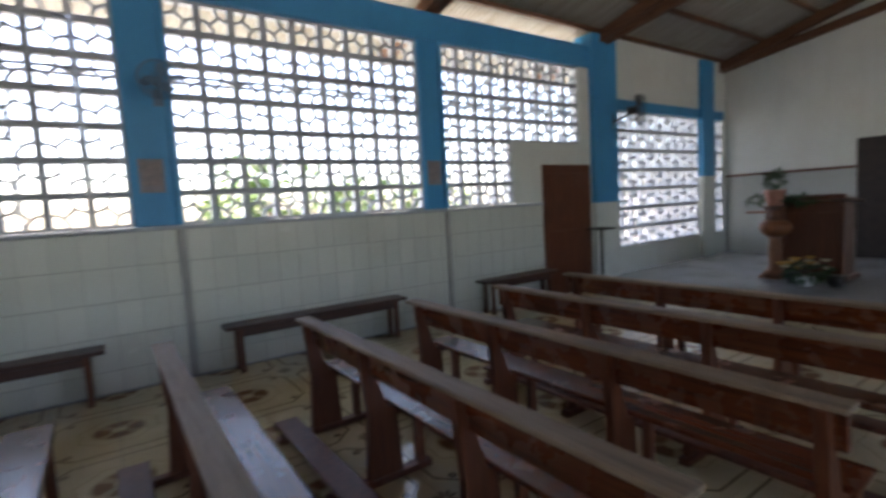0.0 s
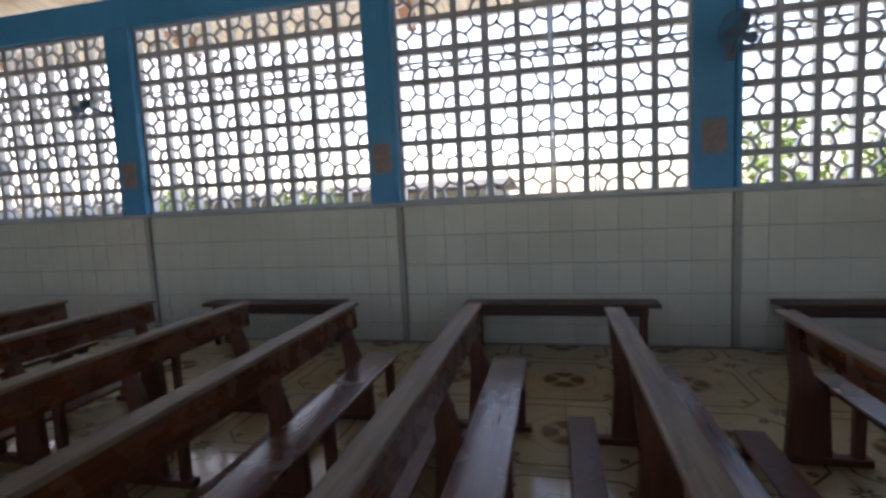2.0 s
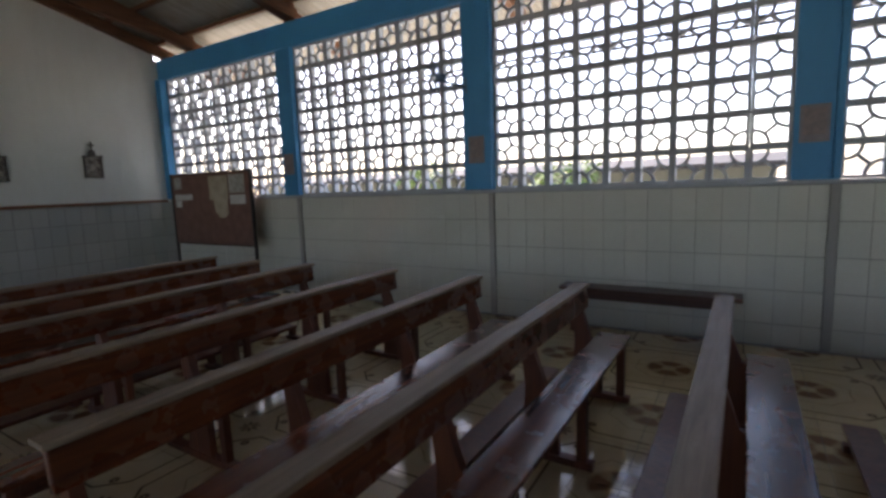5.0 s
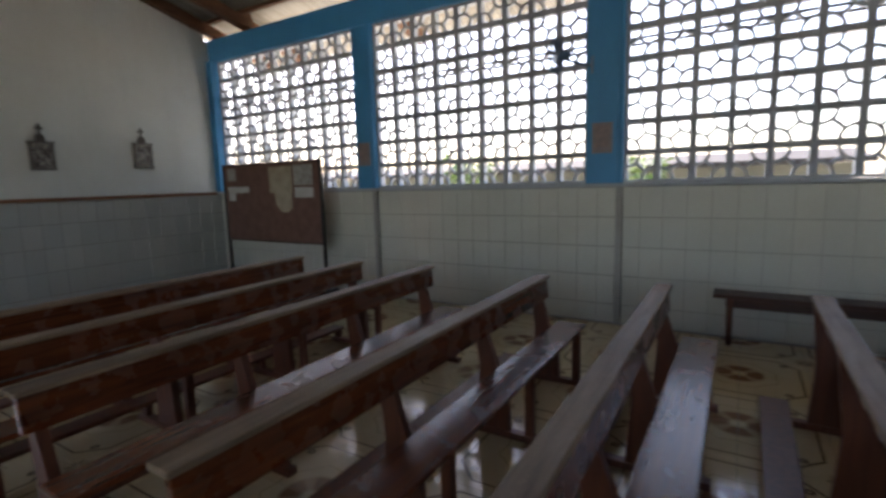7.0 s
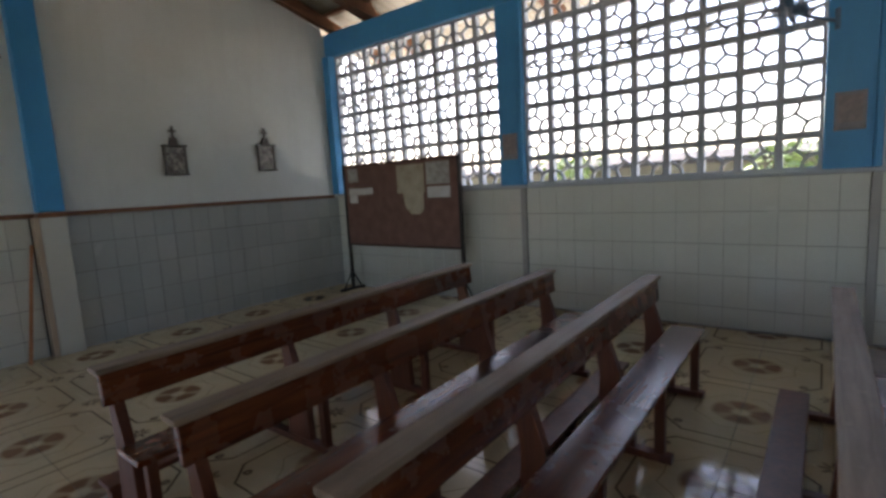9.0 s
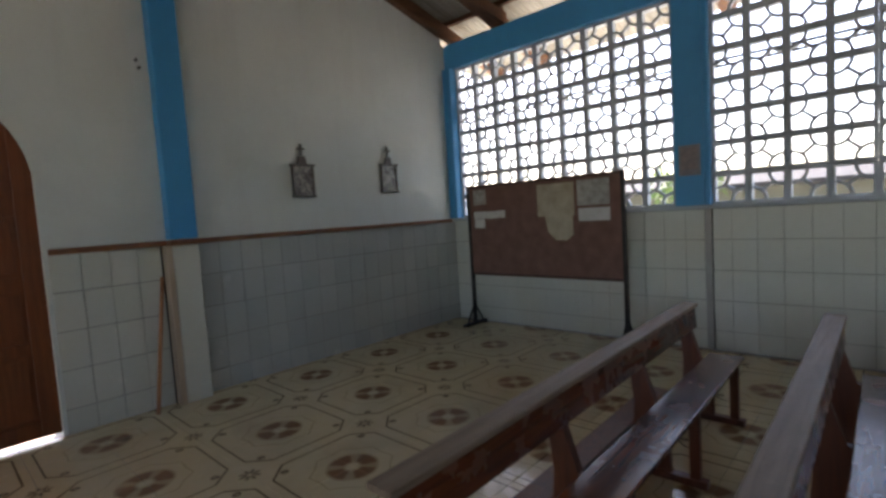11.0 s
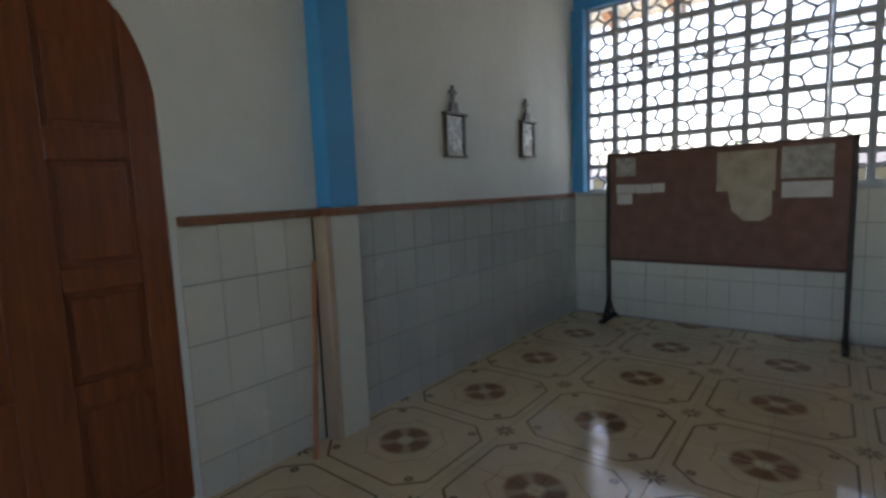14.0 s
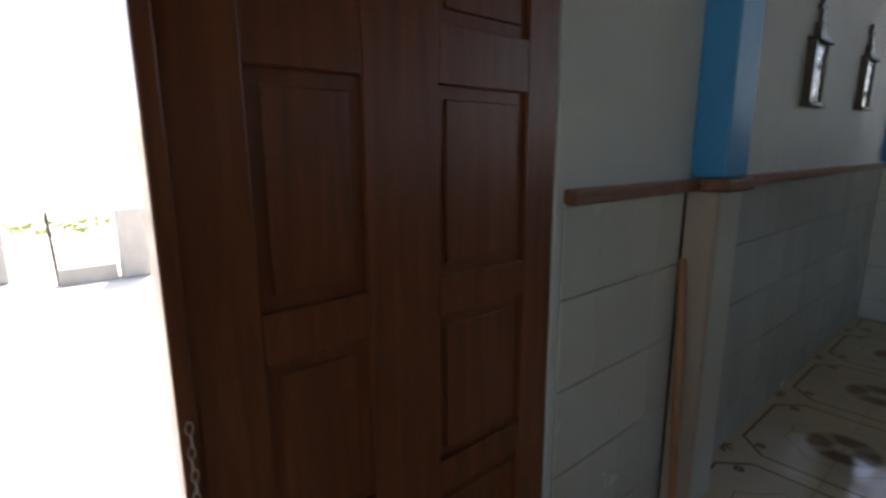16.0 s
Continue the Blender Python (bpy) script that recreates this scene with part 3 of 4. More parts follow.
# ---- benches ----
def bench(y0, y1):
    b = thing("church_bench", "dark red-brown wooden church bench with backrest and kneeler", "bench", (0, 0, 0), "rows of benches")
    lean = pose(-0.022, 0, 0.60, 0, -5, 0)
    bm = bmesh.new()
    box(bm, -0.017, 0.017, y0, y1, 0, 0.15, lean)
    part("backrest", bm, BENCH, b, "", 0.005)
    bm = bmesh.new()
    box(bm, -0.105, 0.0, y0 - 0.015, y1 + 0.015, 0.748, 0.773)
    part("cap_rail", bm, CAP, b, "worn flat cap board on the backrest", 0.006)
    boxpart("seat", (0.068, 0.28, y0, y1, 0.408, 0.435), SEAT, b, "polished seat board", 0.007)
    boxpart("kneeler", (-0.33, -0.18, y0 + 0.02, y1 - 0.1, 0.125, 0.152), BENCH_LEG, b, "low dark kneeler board", 0.006)
    n = 4
    for i in range(n):
        y = y0 + 0.06 + (y1 - y0 - 0.17) * i / (n - 1)
        bm = bmesh.new()
        prism(bm, [(-0.09, 0.04), (0.12, 0.04), (0.10, 0.404), (0.045, 0.41), (-0.004, 0.57), (-0.058, 0.746), (-0.10, 0.746), (-0.082, 0.56), (-0.06, 0.40)], y - 0.022, y + 0.022, "y")
        part("upright", bm, BENCH_LEG, b, "", 0.004)
        boxpart("leg", (0.215, 0.265, y - 0.022, y + 0.022, 0.04, 0.404), BENCH_LEG, b)
        boxpart("foot_runner", (-0.32, 0.30, y - 0.03, y + 0.03, 0.0, 0.041), BENCH_LEG, b)
        boxpart("kneeler_post", (-0.29, -0.22, y - 0.021, y + 0.021, 0.042, 0.124), BENCH_LEG, b)
        boxpart("stretcher", (0.02, 0.24, y - 0.014, y + 0.014, 0.362, 0.407), BENCH_LEG, b)
        for px in (0.115, 0.225):
            bm = bmesh.new()
            tube(bm, (px, y + 0.008, 0.4345), (px, y + 0.008, 0.4362), 0.007, None, 8)
            part("screw_plug", bm, DARK, b)
    return b


BENCHES = [(3.11, 3.22, 0), (2.265, 3.25, 0), (1.435, 3.28, 0), (0.62, 3.36, 0.3), (-0.215, 3.35, -0.3), (-1.07, 3.42, 0.2), (-1.91, 3.51, -0.2), (-2.765, 3.55, 0.3),
           (-3.61, 3.57, 0.0), (-4.49, 3.64, -0.3), (-5.33, 3.63, 0.2), (-6.17, 3.63, -0.2), (-7.20, 3.63, 0.5), (-7.965, 3.60, 0.4), (-8.775, 3.63, 0.5)]
short_bench, long_bench = bench(-2.64, 0.0), bench(-2.86, 0.0)
used = set()
for x, y, a in BENCHES:
    b, m = (long_bench if y > 3.5 else short_bench), pose(x, y, 0, 0, 0, a)
    if b in used:
        copy_thing(b, m)
    else:
        b.matrix_basis = m
        used.add(b)


def wall_bench(x0, x1):
    b = thing("wall_bench", "low plain dark wooden bench along the tiled wall", "bench", (0, 0, 0), "wall benches")
    boxpart("seat", (x0, x1, 4.92, 5.17, 0.42, 0.455), BENCH_X, b, "", 0.006)
    boxpart("apron", (x0 + 0.1, x1 - 0.1, 4.95, 4.975, 0.34, 0.419), BENCH_X, b)
    for x in (x0 + 0.13, x1 - 0.13):
        for y in (4.97, 5.13):
            boxpart("leg", (x - 0.022, x + 0.022, y - 0.022, y + 0.022, 0.0, 0.419), BENCH_LEG, b)
    return b


BENCH_X = wood("dark_wall_bench_wood", (0.04, 0.016, 0.010), (0.09, 0.034, 0.02), 0.4, 0, 0.2)
for a, b in ((-5.14, -3.56), (-2.3, -0.56), (0.36, 2.3), (3.5, 4.85)):
    wall_bench(a, b)

# ---- notice board ----
nb = thing("notice_board", "brown cloth notice board with papers on dark metal legs", "notice board", (0, 0, 0))
NX0, NX1, NY = -11.9, -9.83, 4.98
boxpart("board", (NX0 + 0.02, NX1 - 0.02, NY - 0.012, NY + 0.012, 0.70, 1.82), CORK, nb)
for d in ((NX0, NX1, NY - 0.02, NY + 0.02, 1.81, 1.84), (NX0, NX1, NY - 0.02, NY + 0.02, 0.675, 0.705)):
    boxpart("frame_rail", d, BENCH_X, nb)
for x in (NX0 + 0.0, NX1 - 0.0):
    boxpart("post", (x - 0.02, x + 0.02, NY - 0.022, NY + 0.022, 0.02, 1.845), IRON, nb)
    boxpart("foot", (x - 0.025, x + 0.025, NY - 0.24, NY + 0.22, 0.0, 0.035), IRON, nb)
    for s in (-1, 1):
        bm = bmesh.new()
        tube(bm, (x, NY + s * 0.17, 0.03), (x, NY + s * 0.015, 0.26), 0.012)
        part("brace", bm, IRON, nb)
PAPERS = [(0.09, 0.29, 1.59, 1.78, PAPER_GREY, "grey printed sheet"), (0.09, 0.29, 1.41, 1.50, PAPER, "white paper strip"), (0.295, 0.45, 1.405, 1.495, PAPER, "white paper strip"),
          (0.455, 0.58, 1.41, 1.50, PAPER, "white paper strip"), (0.10, 0.26, 1.29, 1.405, PAPER, "small white sheet"), (1.05, 1.52, 1.40, 1.77, PAPER_OLD, "yellowed poster"),
          (1.56, 1.93, 1.50, 1.78, PAPER_GREY, "faded printed poster"), (1.57, 1.93, 1.33, 1.47, PAPER, "white sheet")]
for k, (a, b, z0, z1, mat, lab) in enumerate(PAPERS):
    bm = bmesh.new()
    box(bm, NX0 + a, NX0 + b, NY - 0.0165 - 0.0006 * (k % 3), NY - 0.0125, z0, z1)
    part("paper", bm, mat, nb, lab)
bm = bmesh.new()
prism(bm, [(NX0 + 1.14, 1.43), (NX0 + 1.18, 1.22), (NX0 + 1.28, 1.12), (NX0 + 1.42, 1.12), (NX0 + 1.50, 1.18), (NX0 + 1.5, 1.43)], NY - 0.021, NY - 0.018, "y")
part("paper", bm, PAPER_OLD, nb, "torn yellowed paper hanging below the poster")

# ---- leaning sticks ----
st = thing("wooden_stick", "orange-brown wooden stick leaning in the pillar corner", "stick", (0, 0, 0))
bm = bmesh.new()
tube(bm, (BX + 0.16, 1.20, 0.0), (BX + 0.03, 1.375, 1.12), 0.017, 0.015)
part("shaft", bm, STICK, st)
# solid dark strip that paints the shade of the gap beside the cream strip
structure("trim_gap", "thin dark strip standing in for the shaded gap beside the cream strip", [(BX + 0.0105, BX + 0.016, 1.386, 1.3995, 0.0, LEDGE - 0.032)], DARK)


for dz in (0.0, -0.06):
    nail = thing("wall_nail", "small dark nail in the white wall", "nail", (BX, 1.35 - dz * 0.3, 2.93 + dz), "nails")
    bm = bmesh.new()
    tube(bm, (0, 0, 0), (0.03, 0, 0.004), 0.008, 0.012, 8)
    part("pin", bm, IRON, nail)

# ---- plaques on the back wall ----
def plaque(y, z):
    p = thing("wall_plaque", "dark framed relief plaque with a small cross on top", "plaque", (BX, y, z), "wall plaques")
    boxpart("picture", (0.0, 0.03, -0.105, 0.105, -0.155, 0.155), PRINT, p, "glossy grey relief picture", 0.004)
    boxpart("cornice", (0.0, 0.06, -0.14, 0.14, 0.155, 0.175), PLAQUE, p)
    boxpart("sill", (0.0, 0.055, -0.135, 0.135, -0.175, -0.155), PLAQUE, p)
    for s in (-1, 1):
        boxpart("side_frame", (0.0, 0.042, s * 0.115 - 0.012, s * 0.115 + 0.012, -0.154, 0.154), PLAQUE, p, "", 0.003)
    bm = bmesh.new()
    prism(bm, [(-0.055, 0.176), (0.055, 0.176), (0.035, 0.26), (-0.035, 0.26)], 0.0, 0.035, "x")
    part("pedestal", bm, PLAQUE, p, "", 0.004)
    bm = bmesh.new()
    box(bm, 0.006, 0.024, -0.012, 0.012, 0.261, 0.39)
    box(bm, 0.0055, 0.0245, -0.042, 0.042, 0.325, 0.35)
    part("cross", bm, PLAQUE, p)
    return p


pl = plaque(2.825, 1.945)
copy_thing(pl, pose(BX, 4.03, 1.985))

# ---- pictures on the blue pillars ----
for k, (a, b) in enumerate(PILLARS[:5]):
    c = (a + b) / 2 - 0.02
    f = thing("paper_picture", "faded small rose-brown paper picture on the blue pillar", "picture", (c, WY - 0.021, 1.88), "pillar pictures")
    boxpart("sheet", (-0.10, 0.10, -0.006, 0.0, -0.15, 0.15), PAPER_ROSE, f, "", 0.001)
    boxpart("print", (-0.075, 0.075, -0.008, -0.0065, -0.09, 0.12), PILLAR_PRINT, f, "printed scene in colours dulled for haze", 0.0)


# ---- wall fans ----
def fan(x, y, z, turn, reach, size=1.0, mat=FANBLUE):
    f = thing("wall_fan", ("blue-grey" if mat is FANBLUE else "dark grey") + " wall fan with wire guard, at rest", "fan", (x, y, z), "wall fans", turn)
    boxpart("wall_plate", (-0.06, 0.06, reach - 0.02, reach, -0.22, -0.02), mat, f)
    bm = bmesh.new()
    tube(bm, (0, reach - 0.015, -0.13), (0, 0.03, -0.05), 0.018)
    part("arm", bm, mat, f)
    bm = bmesh.new()
    tube(bm, (0, 0.06, 0), (0, -0.08, 0), 0.06, 0.05, 14)
    part("motor", bm, mat, f, "", 0.0, False)
    bm = bmesh.new()
    for yy, rr in ((-0.06, 0.21), (-0.11, 0.215), (-0.16, 0.19)):
        for i in range(28):
            t0, t1 = 2 * math.pi * i / 28, 2 * math.pi * (i + 1) / 28
            tube(bm, (rr * math.cos(t0), yy, rr * math.sin(t0)), (rr * math.cos(t1), yy, rr * math.sin(t1)), 0.004, None, 4)
    for i in range(32):
        t = 2 * math.pi * i / 32
        c, s = math.cos(t), math.sin(t)
        tube(bm, (0.21 * c, -0.06, 0.21 * s), (0.19 * c, -0.16, 0.19 * s), 0.002, None, 4)
        tube(bm, (0.19 * c, -0.16, 0.19 * s), (0.04 * c, -0.18, 0.04 * s), 0.002, None, 4)
        tube(bm, (0.21 * c, -0.06, 0.21 * s), (0.05 * c, -0.04, 0.05 * s), 0.002, None, 4)
    part("guard", bm, mat, f, "round wire guard")
    for i in range(3):
        bm = bmesh.new()
        m = Matrix.Rotation(2 * math.pi * i / 3 + 0.4, 4, "Y") @ Matrix.Rotation(radians(24), 4, "X")
        pts = [(0.03, -0.03), (0.10, -0.065), (0.175, -0.05), (0.18, 0.03), (0.12, 0.06), (0.03, 0.03)]
        top = [bm.verts.new(m @ Vector((u, -0.11, v))) for u, v in pts]
        bot = [bm.verts.new(m @ Vector((u, -0.114, v))) for u, v in pts]
        bm.faces.new(top)
        bm.faces.new(bot[::-1])
        for j in range(6):
            bm.faces.new((top[j], bot[j], bot[(j + 1) % 6], top[(j + 1) % 6]))
        part("blade", bm, mat, f)
    f.scale = (size, size, size)
    return f


fan(-6.53, 5.11, 2.69, -62, 0.34, 0.8)
fan(0.03, 4.99, 2.66, -4, 0.315, 0.75)
fan(6.60, 4.87, 2.80, 38, 0.25, 1.15, IRON)

# ---- sanctuary things ----
mt = thing("reading_stand", "thin dark metal reading stand with a flat top", "stand", (5.90, 4.97, 0.0))
boxpart("desk", (-0.14, 0.14, -0.17, 0.17, 0.955, 0.985), IRON, mt)
bm = bmesh.new()
tube(bm, (0, 0, 0.03), (0, 0, 0.955), 0.022)
part("pole", bm, IRON, mt)
boxpart("base", (-0.14, 0.02, -0.15, 0.15, 0.0, 0.03), IRON, mt)

am = thing("ambo", "dark wooden ambo with a sloped reading top", "lectern", (7.95, 2.80, 0.13))
bm = bmesh.new()
prism(bm, [(-0.22, 0.06), (0.22, 0.06), (0.24, 1.04), (-0.24, 1.10)], -0.36, 0.36, "y")
part("body", bm, AMBO, am, "", 0.008)
bm = bmesh.new()
prism(bm, [(-0.29, 1.112), (0.29, 1.05), (0.29, 1.085), (-0.29, 1.147)], -0.43, 0.43, "y")
part("reading_top", bm, AMBO, am, "", 0.006)
bm = bmesh.new()
prism(bm, [(-0.33, 1.118), (-0.291, 1.113), (-0.291, 1.19), (-0.33, 1.18)], -0.40, 0.40, "y")
part("book_ledge", bm, AMBO, am, "", 0.004)
boxpart("plinth", (-0.27, 0.27, -0.41, 0.41, 0.0, 0.06), AMBO, am, "", 0.008)
for s_ in (-1, 1):
    boxpart("front_panel", (-0.245, -0.228, s_ * 0.17 - 0.13, s_ * 0.17 + 0.13, 0.16, 0.94), AMBO, am, "", 0.006)
    boxpart("corner_post", (-0.262, -0.222, s_ * 0.345 - 0.025, s_ * 0.345 + 0.025, 0.061, 1.06), AMBO, am, "", 0.006)

cs = thing("plant_stand", "carved brown wooden pedestal stand", "stand", (7.55, 3.2, 0.13))
bm = bmesh.new()
lathe(bm, [(0.17, 0.0), (0.18, 0.05), (0.13, 0.10), (0.10, 0.14), (0.085, 0.2), (0.095, 0.40), (0.075, 0.55), (0.095, 0.60)], n=10)
part("column", bm, CARVED, cs, "fluted brown column", 0.0, True)
bm = bmesh.new()
lathe(bm, [(0.09, 0.60), (0.17, 0.66), (0.215, 0.74), (0.20, 0.80), (0.13, 0.85)], n=18)
part("bowl", bm, CARVED, cs, "carved rounded bowl", 0.0, True)
bm = bmesh.new()
lathe(bm, [(0.12, 0.85), (0.135, 0.92), (0.125, 1.0), (0.16, 1.03), (0.16, 1.06)], n=8)
part("cap", bm, AMBO, cs, "dark square-edged cap")
boxpart("bracket", (-0.09, 0.09, 0.10, 0.36, 0.955, 0.985), CARVED, cs, "small side shelf", 0.006)
for k in range(3):
    bm = bmesh.new()
    a = 2 * math.pi * k / 3 + 0.5
    tube(bm, (0.12 * math.cos(a), 0.12 * math.sin(a), 0.10), (0.24 * math.cos(a), 0.24 * math.sin(a), 0.02), 0.035, 0.02, 8)
    part("foot", bm, CARVED, cs)


def leaves(bm, centre, spread, count, length, seed, up=0.2):
    rnd = random.Random(seed)
    for _ in range(count):
        d = Vector((rnd.gauss(0, 1), rnd.gauss(0, 1), rnd.gauss(up, 0.8))).normalized()
        c = Vector(centre) + Vector((d.x * spread[0], d.y * spread[1], d.z * spread[2])) * rnd.uniform(0.3, 1.0)
        side = d.cross(Vector((rnd.uniform(-1, 1), rnd.uniform(-1, 1), 1))).normalized()
        ln = length * rnd.uniform(0.6, 1.3)
        tip, w = c + d * ln + Vector((0, 0, -0.25 * ln)), side * ln * 0.22
        midp = c + d * ln * 0.5
        vs = [bm.verts.new(p) for p in (c, midp + w, tip, midp - w)]
        bm.faces.new((vs[0], vs[1], vs[2]))
        bm.faces.new((vs[0], vs[2], vs[3]))


pp = thing("potted_plant", "green leafy plant in a pink clay pot on the carved stand", "plant", (7.55, 3.2, 1.19))
bm = bmesh.new()
lathe(bm, [(0.09, 0.0), (0.11, 0.05), (0.135, 0.19), (0.14, 0.23), (0.11, 0.23)])
part("pot", bm, POT, pp, "", 0.0, True)
bm = bmesh.new()
leaves(bm, (0, 0, 0.33), (0.10, 0.12, 0.16), 170, 0.09, 5, 0.7)
leaves(bm, (0, 0.25, 0.08), (0.08, 0.11, 0.07), 90, 0.08, 6)
leaves(bm, (0, -0.32, 0.06), (0.1, 0.2, 0.06), 110, 0.08, 7)
part("foliage", bm, LEAF_DARK, pp)
fl = thing("flower_arrangement", "yellow and pale flowers with leaves in a low pot", "flowers", (7.1, 2.67, 0.13))
bm = bmesh.new()
lathe(bm, [(0.08, 0.0), (0.10, 0.08), (0.11, 0.12), (0.09, 0.12)])
part("pot", bm, PAPER, fl, "white pot", 0.0, True)
bm = bmesh.new()
leaves(bm, (0, 0, 0.18), (0.14, 0.26, 0.12), 170, 0.12, 8, 0.3)
part("foliage", bm, LEAF_DARK, fl)
rnd = random.Random(3)
for k in range(16):
    bm = bmesh.new()
    c = Vector((rnd.uniform(-0.16, 0.1), rnd.uniform(-0.26, 0.26), 0.2 + rnd.uniform(0, 0.16)))
    for i in range(7):
        t = 2 * math.pi * i / 7
        d = Vector((math.cos(t), math.sin(t), 0.6)) * 0.07
        s = Vector((-math.sin(t), math.cos(t), 0)) * 0.03
        vs = [bm.verts.new(p) for p in (c, c + d * 0.6 + s, c + d, c + d * 0.6 - s)]
        bm.faces.new(vs)
    part("flower", bm, YELLOW if k % 2 else PETAL, fl)
for k, (yy, xx) in enumerate(((2.36, 7.2), (2.86, 7.26))):
    v = thing("dark_pot", "small dark flower pot on the sanctuary floor", "pot", (xx, yy, 0.13))
    bm = bmesh.new()
    lathe(bm, [(0.07, 0.0), (0.10, 0.06), (0.11, 0.15), (0.09, 0.15)])
    part("pot", bm, IRON, v, "", 0.0, True)

# ---- outside ----
bm = bmesh.new()
box(bm, -400, 400, -400, 400, -0.5, -0.13)
tagged(part("ground", bm, GROUND), "pale sunlit bare ground round the building", "ground", "", "structure")
structure("porch_floor", "bright concrete porch floor before the door", [(BX - 2.4, BX - 0.2, -4.0, 3.0, -0.129, -0.02), (BX - 0.2, BX - 0.001, DY - DH + 0.003, DY + DH - 0.003, -0.129, -0.006)], CONCRETE)
pr = thing("porch_roof", "open porch roof with timber beams before the door", "roof", (0, 0, 0))
bm = bmesh.new()
ys = np.arange(-4.0, 3.0, 0.019)
upper = [bm.verts.new((BX - 0.2, y, 3.76 + 0.009 * math.sin(2 * math.pi * y / 0.076))) for y in ys]
lower = [bm.verts.new((BX - 2.2, y, 3.26 + 0.009 * math.sin(2 * math.pi * y / 0.076))) for y in ys]
for i in range(len(ys) - 1):
    bm.faces.new((upper[i], upper[i + 1], lower[i + 1], lower[i]))
part("roof_sheet", bm, ROOF, pr, "", 0.0, True)
for k in range(3):
    xx = BX - 0.6 - 0.7 * k
    zz = 3.74 - 0.5 * (BX - 0.2 - xx) / 2.0
    boxpart("beam", (xx - 0.05, xx + 0.05, -4.0, 3.0, zz - 0.14, zz - 0.02), RAFTER, pr)
for y in (-3.9, 2.9):
    boxpart("post", (BX - 2.15, BX - 2.01, y - 0.07, y + 0.07, -0.019, 3.26), CONCRETE, pr)
gp = thing("gate_pillar", "grey concrete gate pillar beyond the door", "pillar", (-20.1, -1.05, -0.13))
boxpart("shaft", (-0.2, 0.2, -0.14, 0.14, 0.0, 1.42), CONCRETE, gp, "", 0.02)
gp2 = thing("gate_pillar", "grey concrete gate pillar at the end of a low wall", "pillar", (-19.4, 0.44, -0.13))
boxpart("shaft", (-0.15, 0.15, -0.17, 0.17, 0.0, 0.95), CONCRETE, gp2, "", 0.02)
lw = thing("low_wall", "low grey concrete kerb wall with a thin iron post", "wall", (-19.4, -0.12, -0.13))
boxpart("kerb", (-0.1, 0.1, -0.30, 0.34, 0.0, 0.22), CONCRETE, lw, "", 0.015)
bm = bmesh.new()
tube(bm, (0, -0.30, 0.0), (0, -0.33, 0.95), 0.02)
part("post", bm, IRON, lw)
# shrubs and neighbours behind the screens
def shrub(x, y, h, r, seed):
    s = thing("shrub", "green sunlit leafy shrub outside the screens", "shrub", (x, y, -0.13), "shrubs outside")
    bm = bmesh.new()
    rnd = random.Random(seed)
    for i in range(4):
        tube(bm, (0, 0, 0), (rnd.uniform(-r, r) * 0.6, rnd.uniform(-r, r) * 0.6, h * 0.75), 0.035, 0.012, 6)
    part("trunk", bm, BARK, s)
    bm = bmesh.new()
    for i in range(9):
        c = (rnd.uniform(-r, r), rnd.uniform(-r, r), h * rnd.uniform(0.45, 0.95))
        leaves(bm, c, (0.35, 0.35, 0.3), 90, 0.2, seed * 20 + i, 0.2)
    part("crown", bm, LEAF, s)


for k, (x, y, h, r) in enumerate(((1.6, 8.2, 2.5, 0.7), (2.9, 8.8, 2.2, 0.8), (5.0, 8.6, 2.3, 0.7), (-11.2, 11.5, 2.2, 0.5), (-6.9, 10.5, 2.0, 0.5))):
    shrub(x, y, h, r, k + 2)


def neighbour(x, y, w, d, h, label):
    o = thing("neighbour_house", label, "house", (x, y, -0.13))
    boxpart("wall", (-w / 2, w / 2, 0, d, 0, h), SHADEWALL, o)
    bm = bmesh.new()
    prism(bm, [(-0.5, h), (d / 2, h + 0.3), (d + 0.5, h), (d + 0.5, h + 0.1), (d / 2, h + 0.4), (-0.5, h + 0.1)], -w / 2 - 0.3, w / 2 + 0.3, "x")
    part("roof", bm, SHADEROOF, o)
    for i in range(3):
        xx = -w / 2 + w * (i + 0.5) / 3
        win = boxpart("window", (xx - 0.4, xx + 0.4, -0.03, -0.002, 0.7, 1.5), DARK, o)
        boxpart("frame", (xx - 0.45, xx + 0.45, -0.05, -0.031, 0.64, 0.7), WHITE, win)


vg = thing("grass_verge", "low sunlit yellow-green grass verge beyond the gate", "grass", (-25.0, 0, -0.13))
bm = bmesh.new()
rnd = random.Random(9)
for k in range(70):
    leaves(bm, (rnd.uniform(-0.4, 0.4), -12 + k * 0.34, rnd.uniform(0.03, 0.12)), (0.4, 0.4, 0.08), 50, 0.16, 300 + k, 0.5)
part("blades", bm, GRASS, vg)


neighbour(-11.8, 13.5, 17.6, 5.0, 1.8, "low house with a sheet roof beyond the yard, coloured dark as in shade")
neighbour(-26.0, 26.0, 9.0, 6.0, 1.6, "low house with a roof far off, coloured dark as in shade")
# fence of thin bars outside the screens
fe = thing("pipe_frame", "thin painted pipe rails outside the block screens", "rail", (0, WY + 0.16, 0))
for z in (2.76, 2.82):
    bm = bmesh.new()
    tube(bm, (BX, 0, z), (6.0, 0, z), 0.015)
    part("rail", bm, GREYPLASTIC, fe)
for x in (-2.1, -2.06, -1.05, -1.01):
    bm = bmesh.new()
    tube(bm, (x, 0.03, LEDGE), (x, 0.03, TOP), 0.01)
    part("upright", bm, SCREEN, fe)

# ---- wall tiles and floor tiles ----
TW, TH = 0.205, 0.30


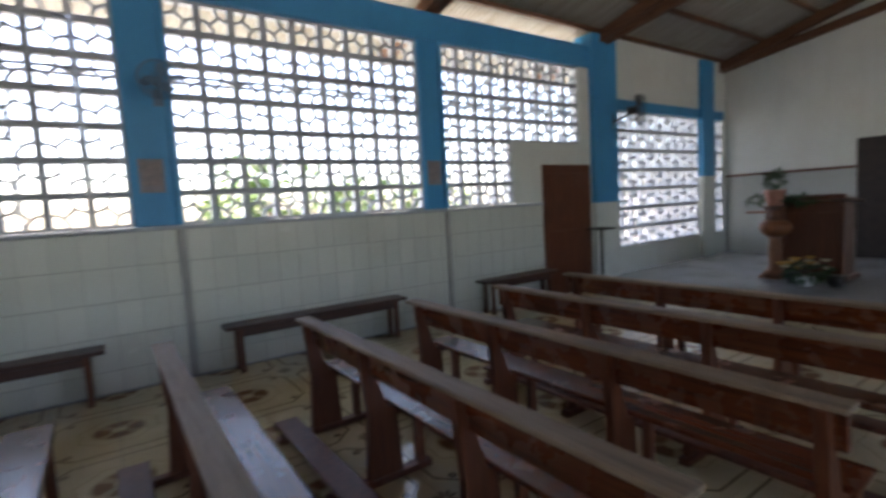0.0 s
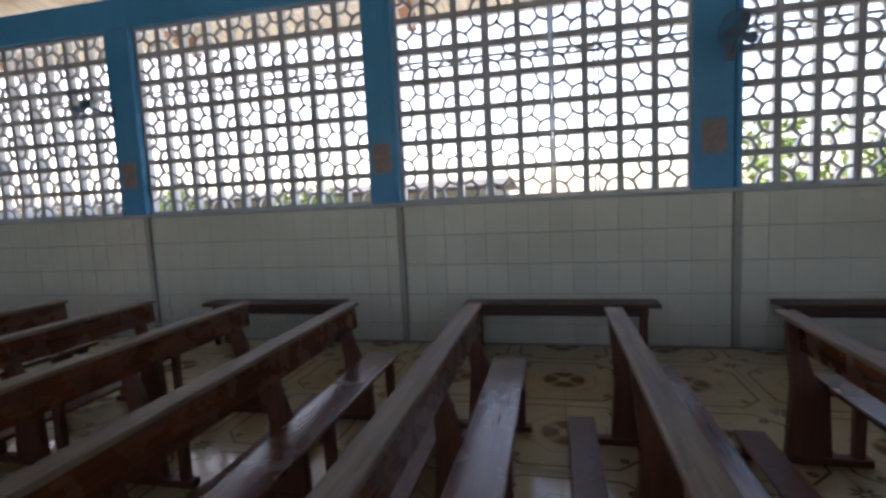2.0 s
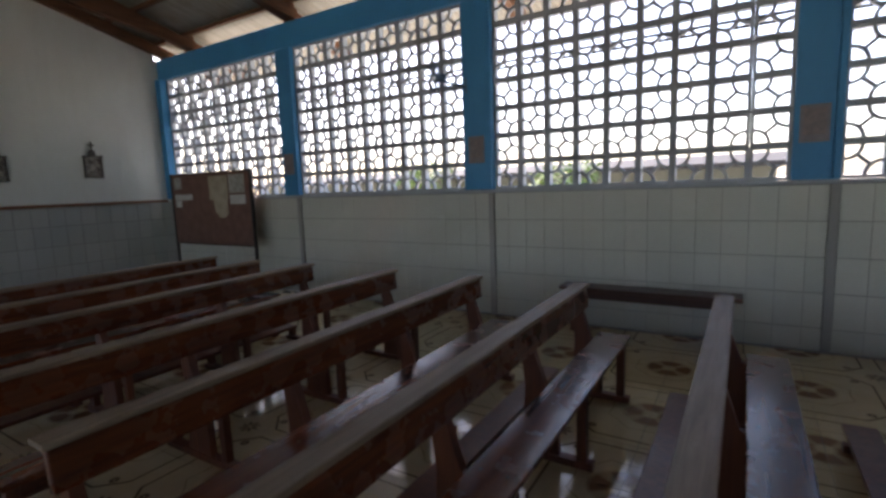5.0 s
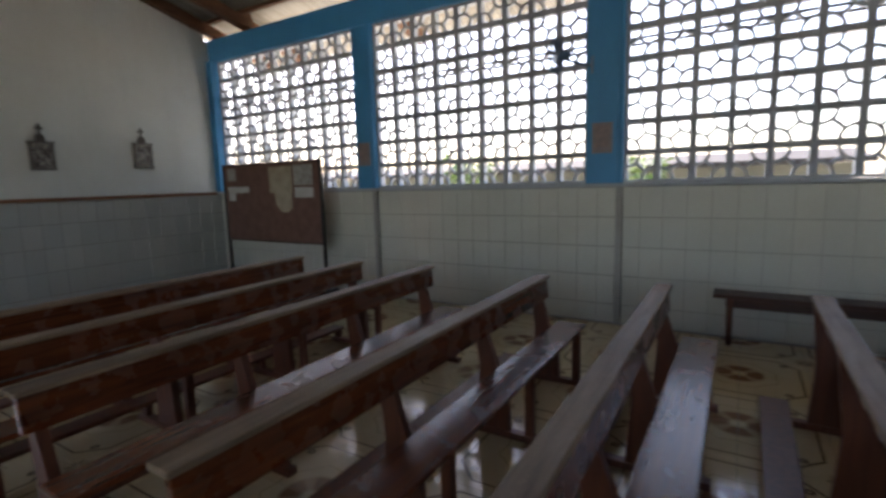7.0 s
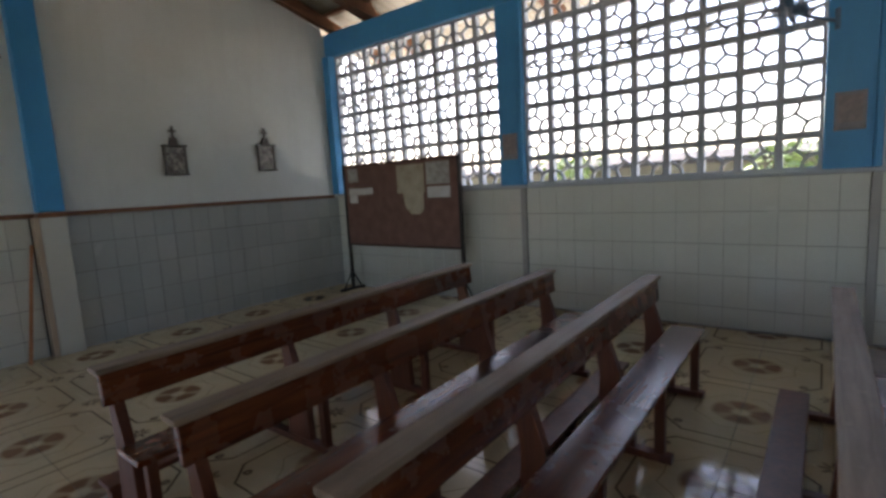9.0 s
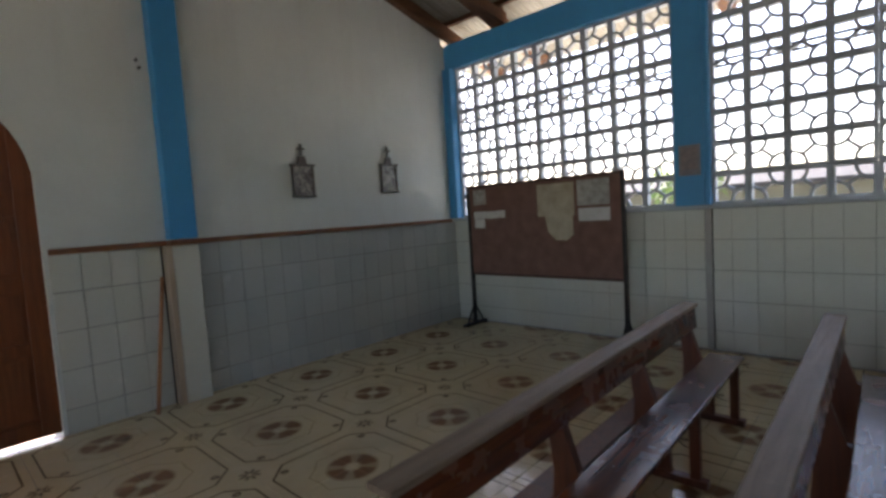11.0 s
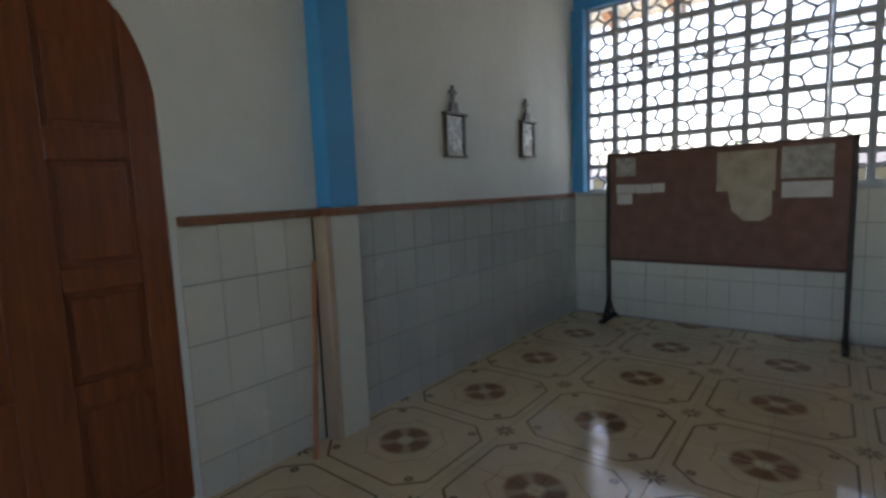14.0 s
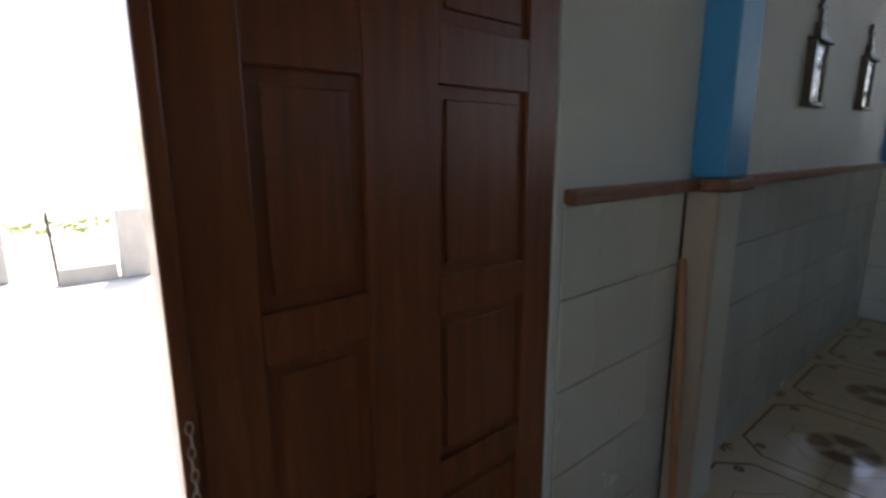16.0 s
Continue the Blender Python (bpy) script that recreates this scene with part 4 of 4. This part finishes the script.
def tile_mesh(w, h, t, mat, name):
    """A flat tile with softened edges, lying in x and z, facing -y."""
    bm = bmesh.new()
    e = 0.0014
    back = [bm.verts.new((x, 0, z)) for x, z in ((0, 0), (w, 0), (w, h), (0, h))]
    fr = [bm.verts.new((x, -t, z)) for x, z in ((e, e), (w - e, e), (w - e, h - e), (e, h - e))]
    for i in range(4):
        bm.faces.new((back[i], back[(i + 1) % 4], fr[(i + 1) % 4], fr[i]))
    bm.faces.new(fr)
    return finish(bm, name, mat)


def tiled(parent, total, turn_pose, first, last, mat=TILE):
    """Rows of wall tiles from the ledge down over a stretch of wall; those from first to last are separate parts."""
    rows = []
    z = LEDGE - 0.017
    while z > 0.0:
        rows.append((max(0.0, z - TH), z))
        z -= TH
    count = max(1, round(total / TW))
    step = total / count
    full = tile_mesh(step - 0.0015, TH - 0.005, 0.006, mat, "tile")
    foot = tile_mesh(step - 0.0015, rows[-1][1] - rows[-1][0] - 0.005, 0.006, mat, "tile")
    rest = bmesh.new()
    for i in range(count):
        for k, (z0, z1) in enumerate(rows):
            tilt = random.uniform(-0.25, 0.25)
            m = turn_pose @ pose(i * step, random.uniform(-0.0006, 0.0006), z0, tilt, 0, random.uniform(-0.25, 0.25))
            if first <= i < last:
                piece("tile", full if k < len(rows) - 1 else foot, parent, m)
            else:
                b2 = (full if k < len(rows) - 1 else foot).copy()
                b2.transform(m)
                rest.from_mesh(b2)
                bpy.data.meshes.remove(b2)
    if len(rest.verts):
        ob = part("tiles", rest, mat, parent, "glazed pale wall tiles")
        ob["kind"] = "stuff"
    else:
        rest.free()


structure("wall_grout", "pale grout between the glazed wall tiles", [(BX, 4.91, WY - 0.004, WY - 0.0005, 0.0, LEDGE - 0.016)], PALEGROUT)
structure("wall_grout_back", "grey grout between the back wall tiles", [(BX + 0.0005, BX + 0.004, DY + DH + 0.03, 1.40, 0.0, LEDGE - 0.031), (BX + 0.0005, BX + 0.004, 1.666, WY, 0.0, LEDGE - 0.031)], GROUT)
tiled(wall_window, 4.90 - BX, pose(BX, WY - 0.004, 0), 38, 74)
back_l = new("wall_tiles_back_1")
tagged(back_l, "pale grey-white glazed tiles beside the arched doorway", "wall", "", "structure")
tiled(back_l, 1.40 - (DY + DH + 0.03), pose(BX + 0.004, DY + DH + 0.03, 0, 0, 0, 90), 0, 99)
back_r = new("wall_tiles_back_2")
tagged(back_r, "pale blue-grey glazed tiles between pillar and corner", "wall", "", "structure")
tiled(back_r, WY - 1.666, pose(BX + 0.004, 1.668, 0, 0, 0, 90), 0, 99, TILE_BLUE)

FT = 0.44
fmesh = tile_mesh(FT - 0.002, FT - 0.002, 0.004, FLOOR, "floor_tile")
fx0, fy0 = -11.08 - 0.44 * 3, 1.65 - 0.44 * 18
rest = bmesh.new()
nx, ny = int((6.0 - fx0) / FT) + 1, int((WY - fy0) / FT) + 1
near = 0
for i in range(nx):
    for j in range(ny):
        x, y = fx0 + i * FT, fy0 + j * FT
        if y < SY or y + FT > WY + 0.2 or x > 6.0:
            continue
        m = Matrix(((1, 0, 0, x), (0, 0, 1, y), (0, -1, 0, -0.004), (0, 0, 0, 1)))
        if -12.5 < x < -7.0 and y > -1.2 and near < 300:
            near += 1
            piece("floor_tile", fmesh, floor, m)
        else:
            b2 = fmesh.copy()
            b2.transform(m)
            rest.from_mesh(b2)
            bpy.data.meshes.remove(b2)
ob = part("floor_tiles", rest, FLOOR, floor, "cream patterned floor tiles")
ob["kind"] = "stuff"
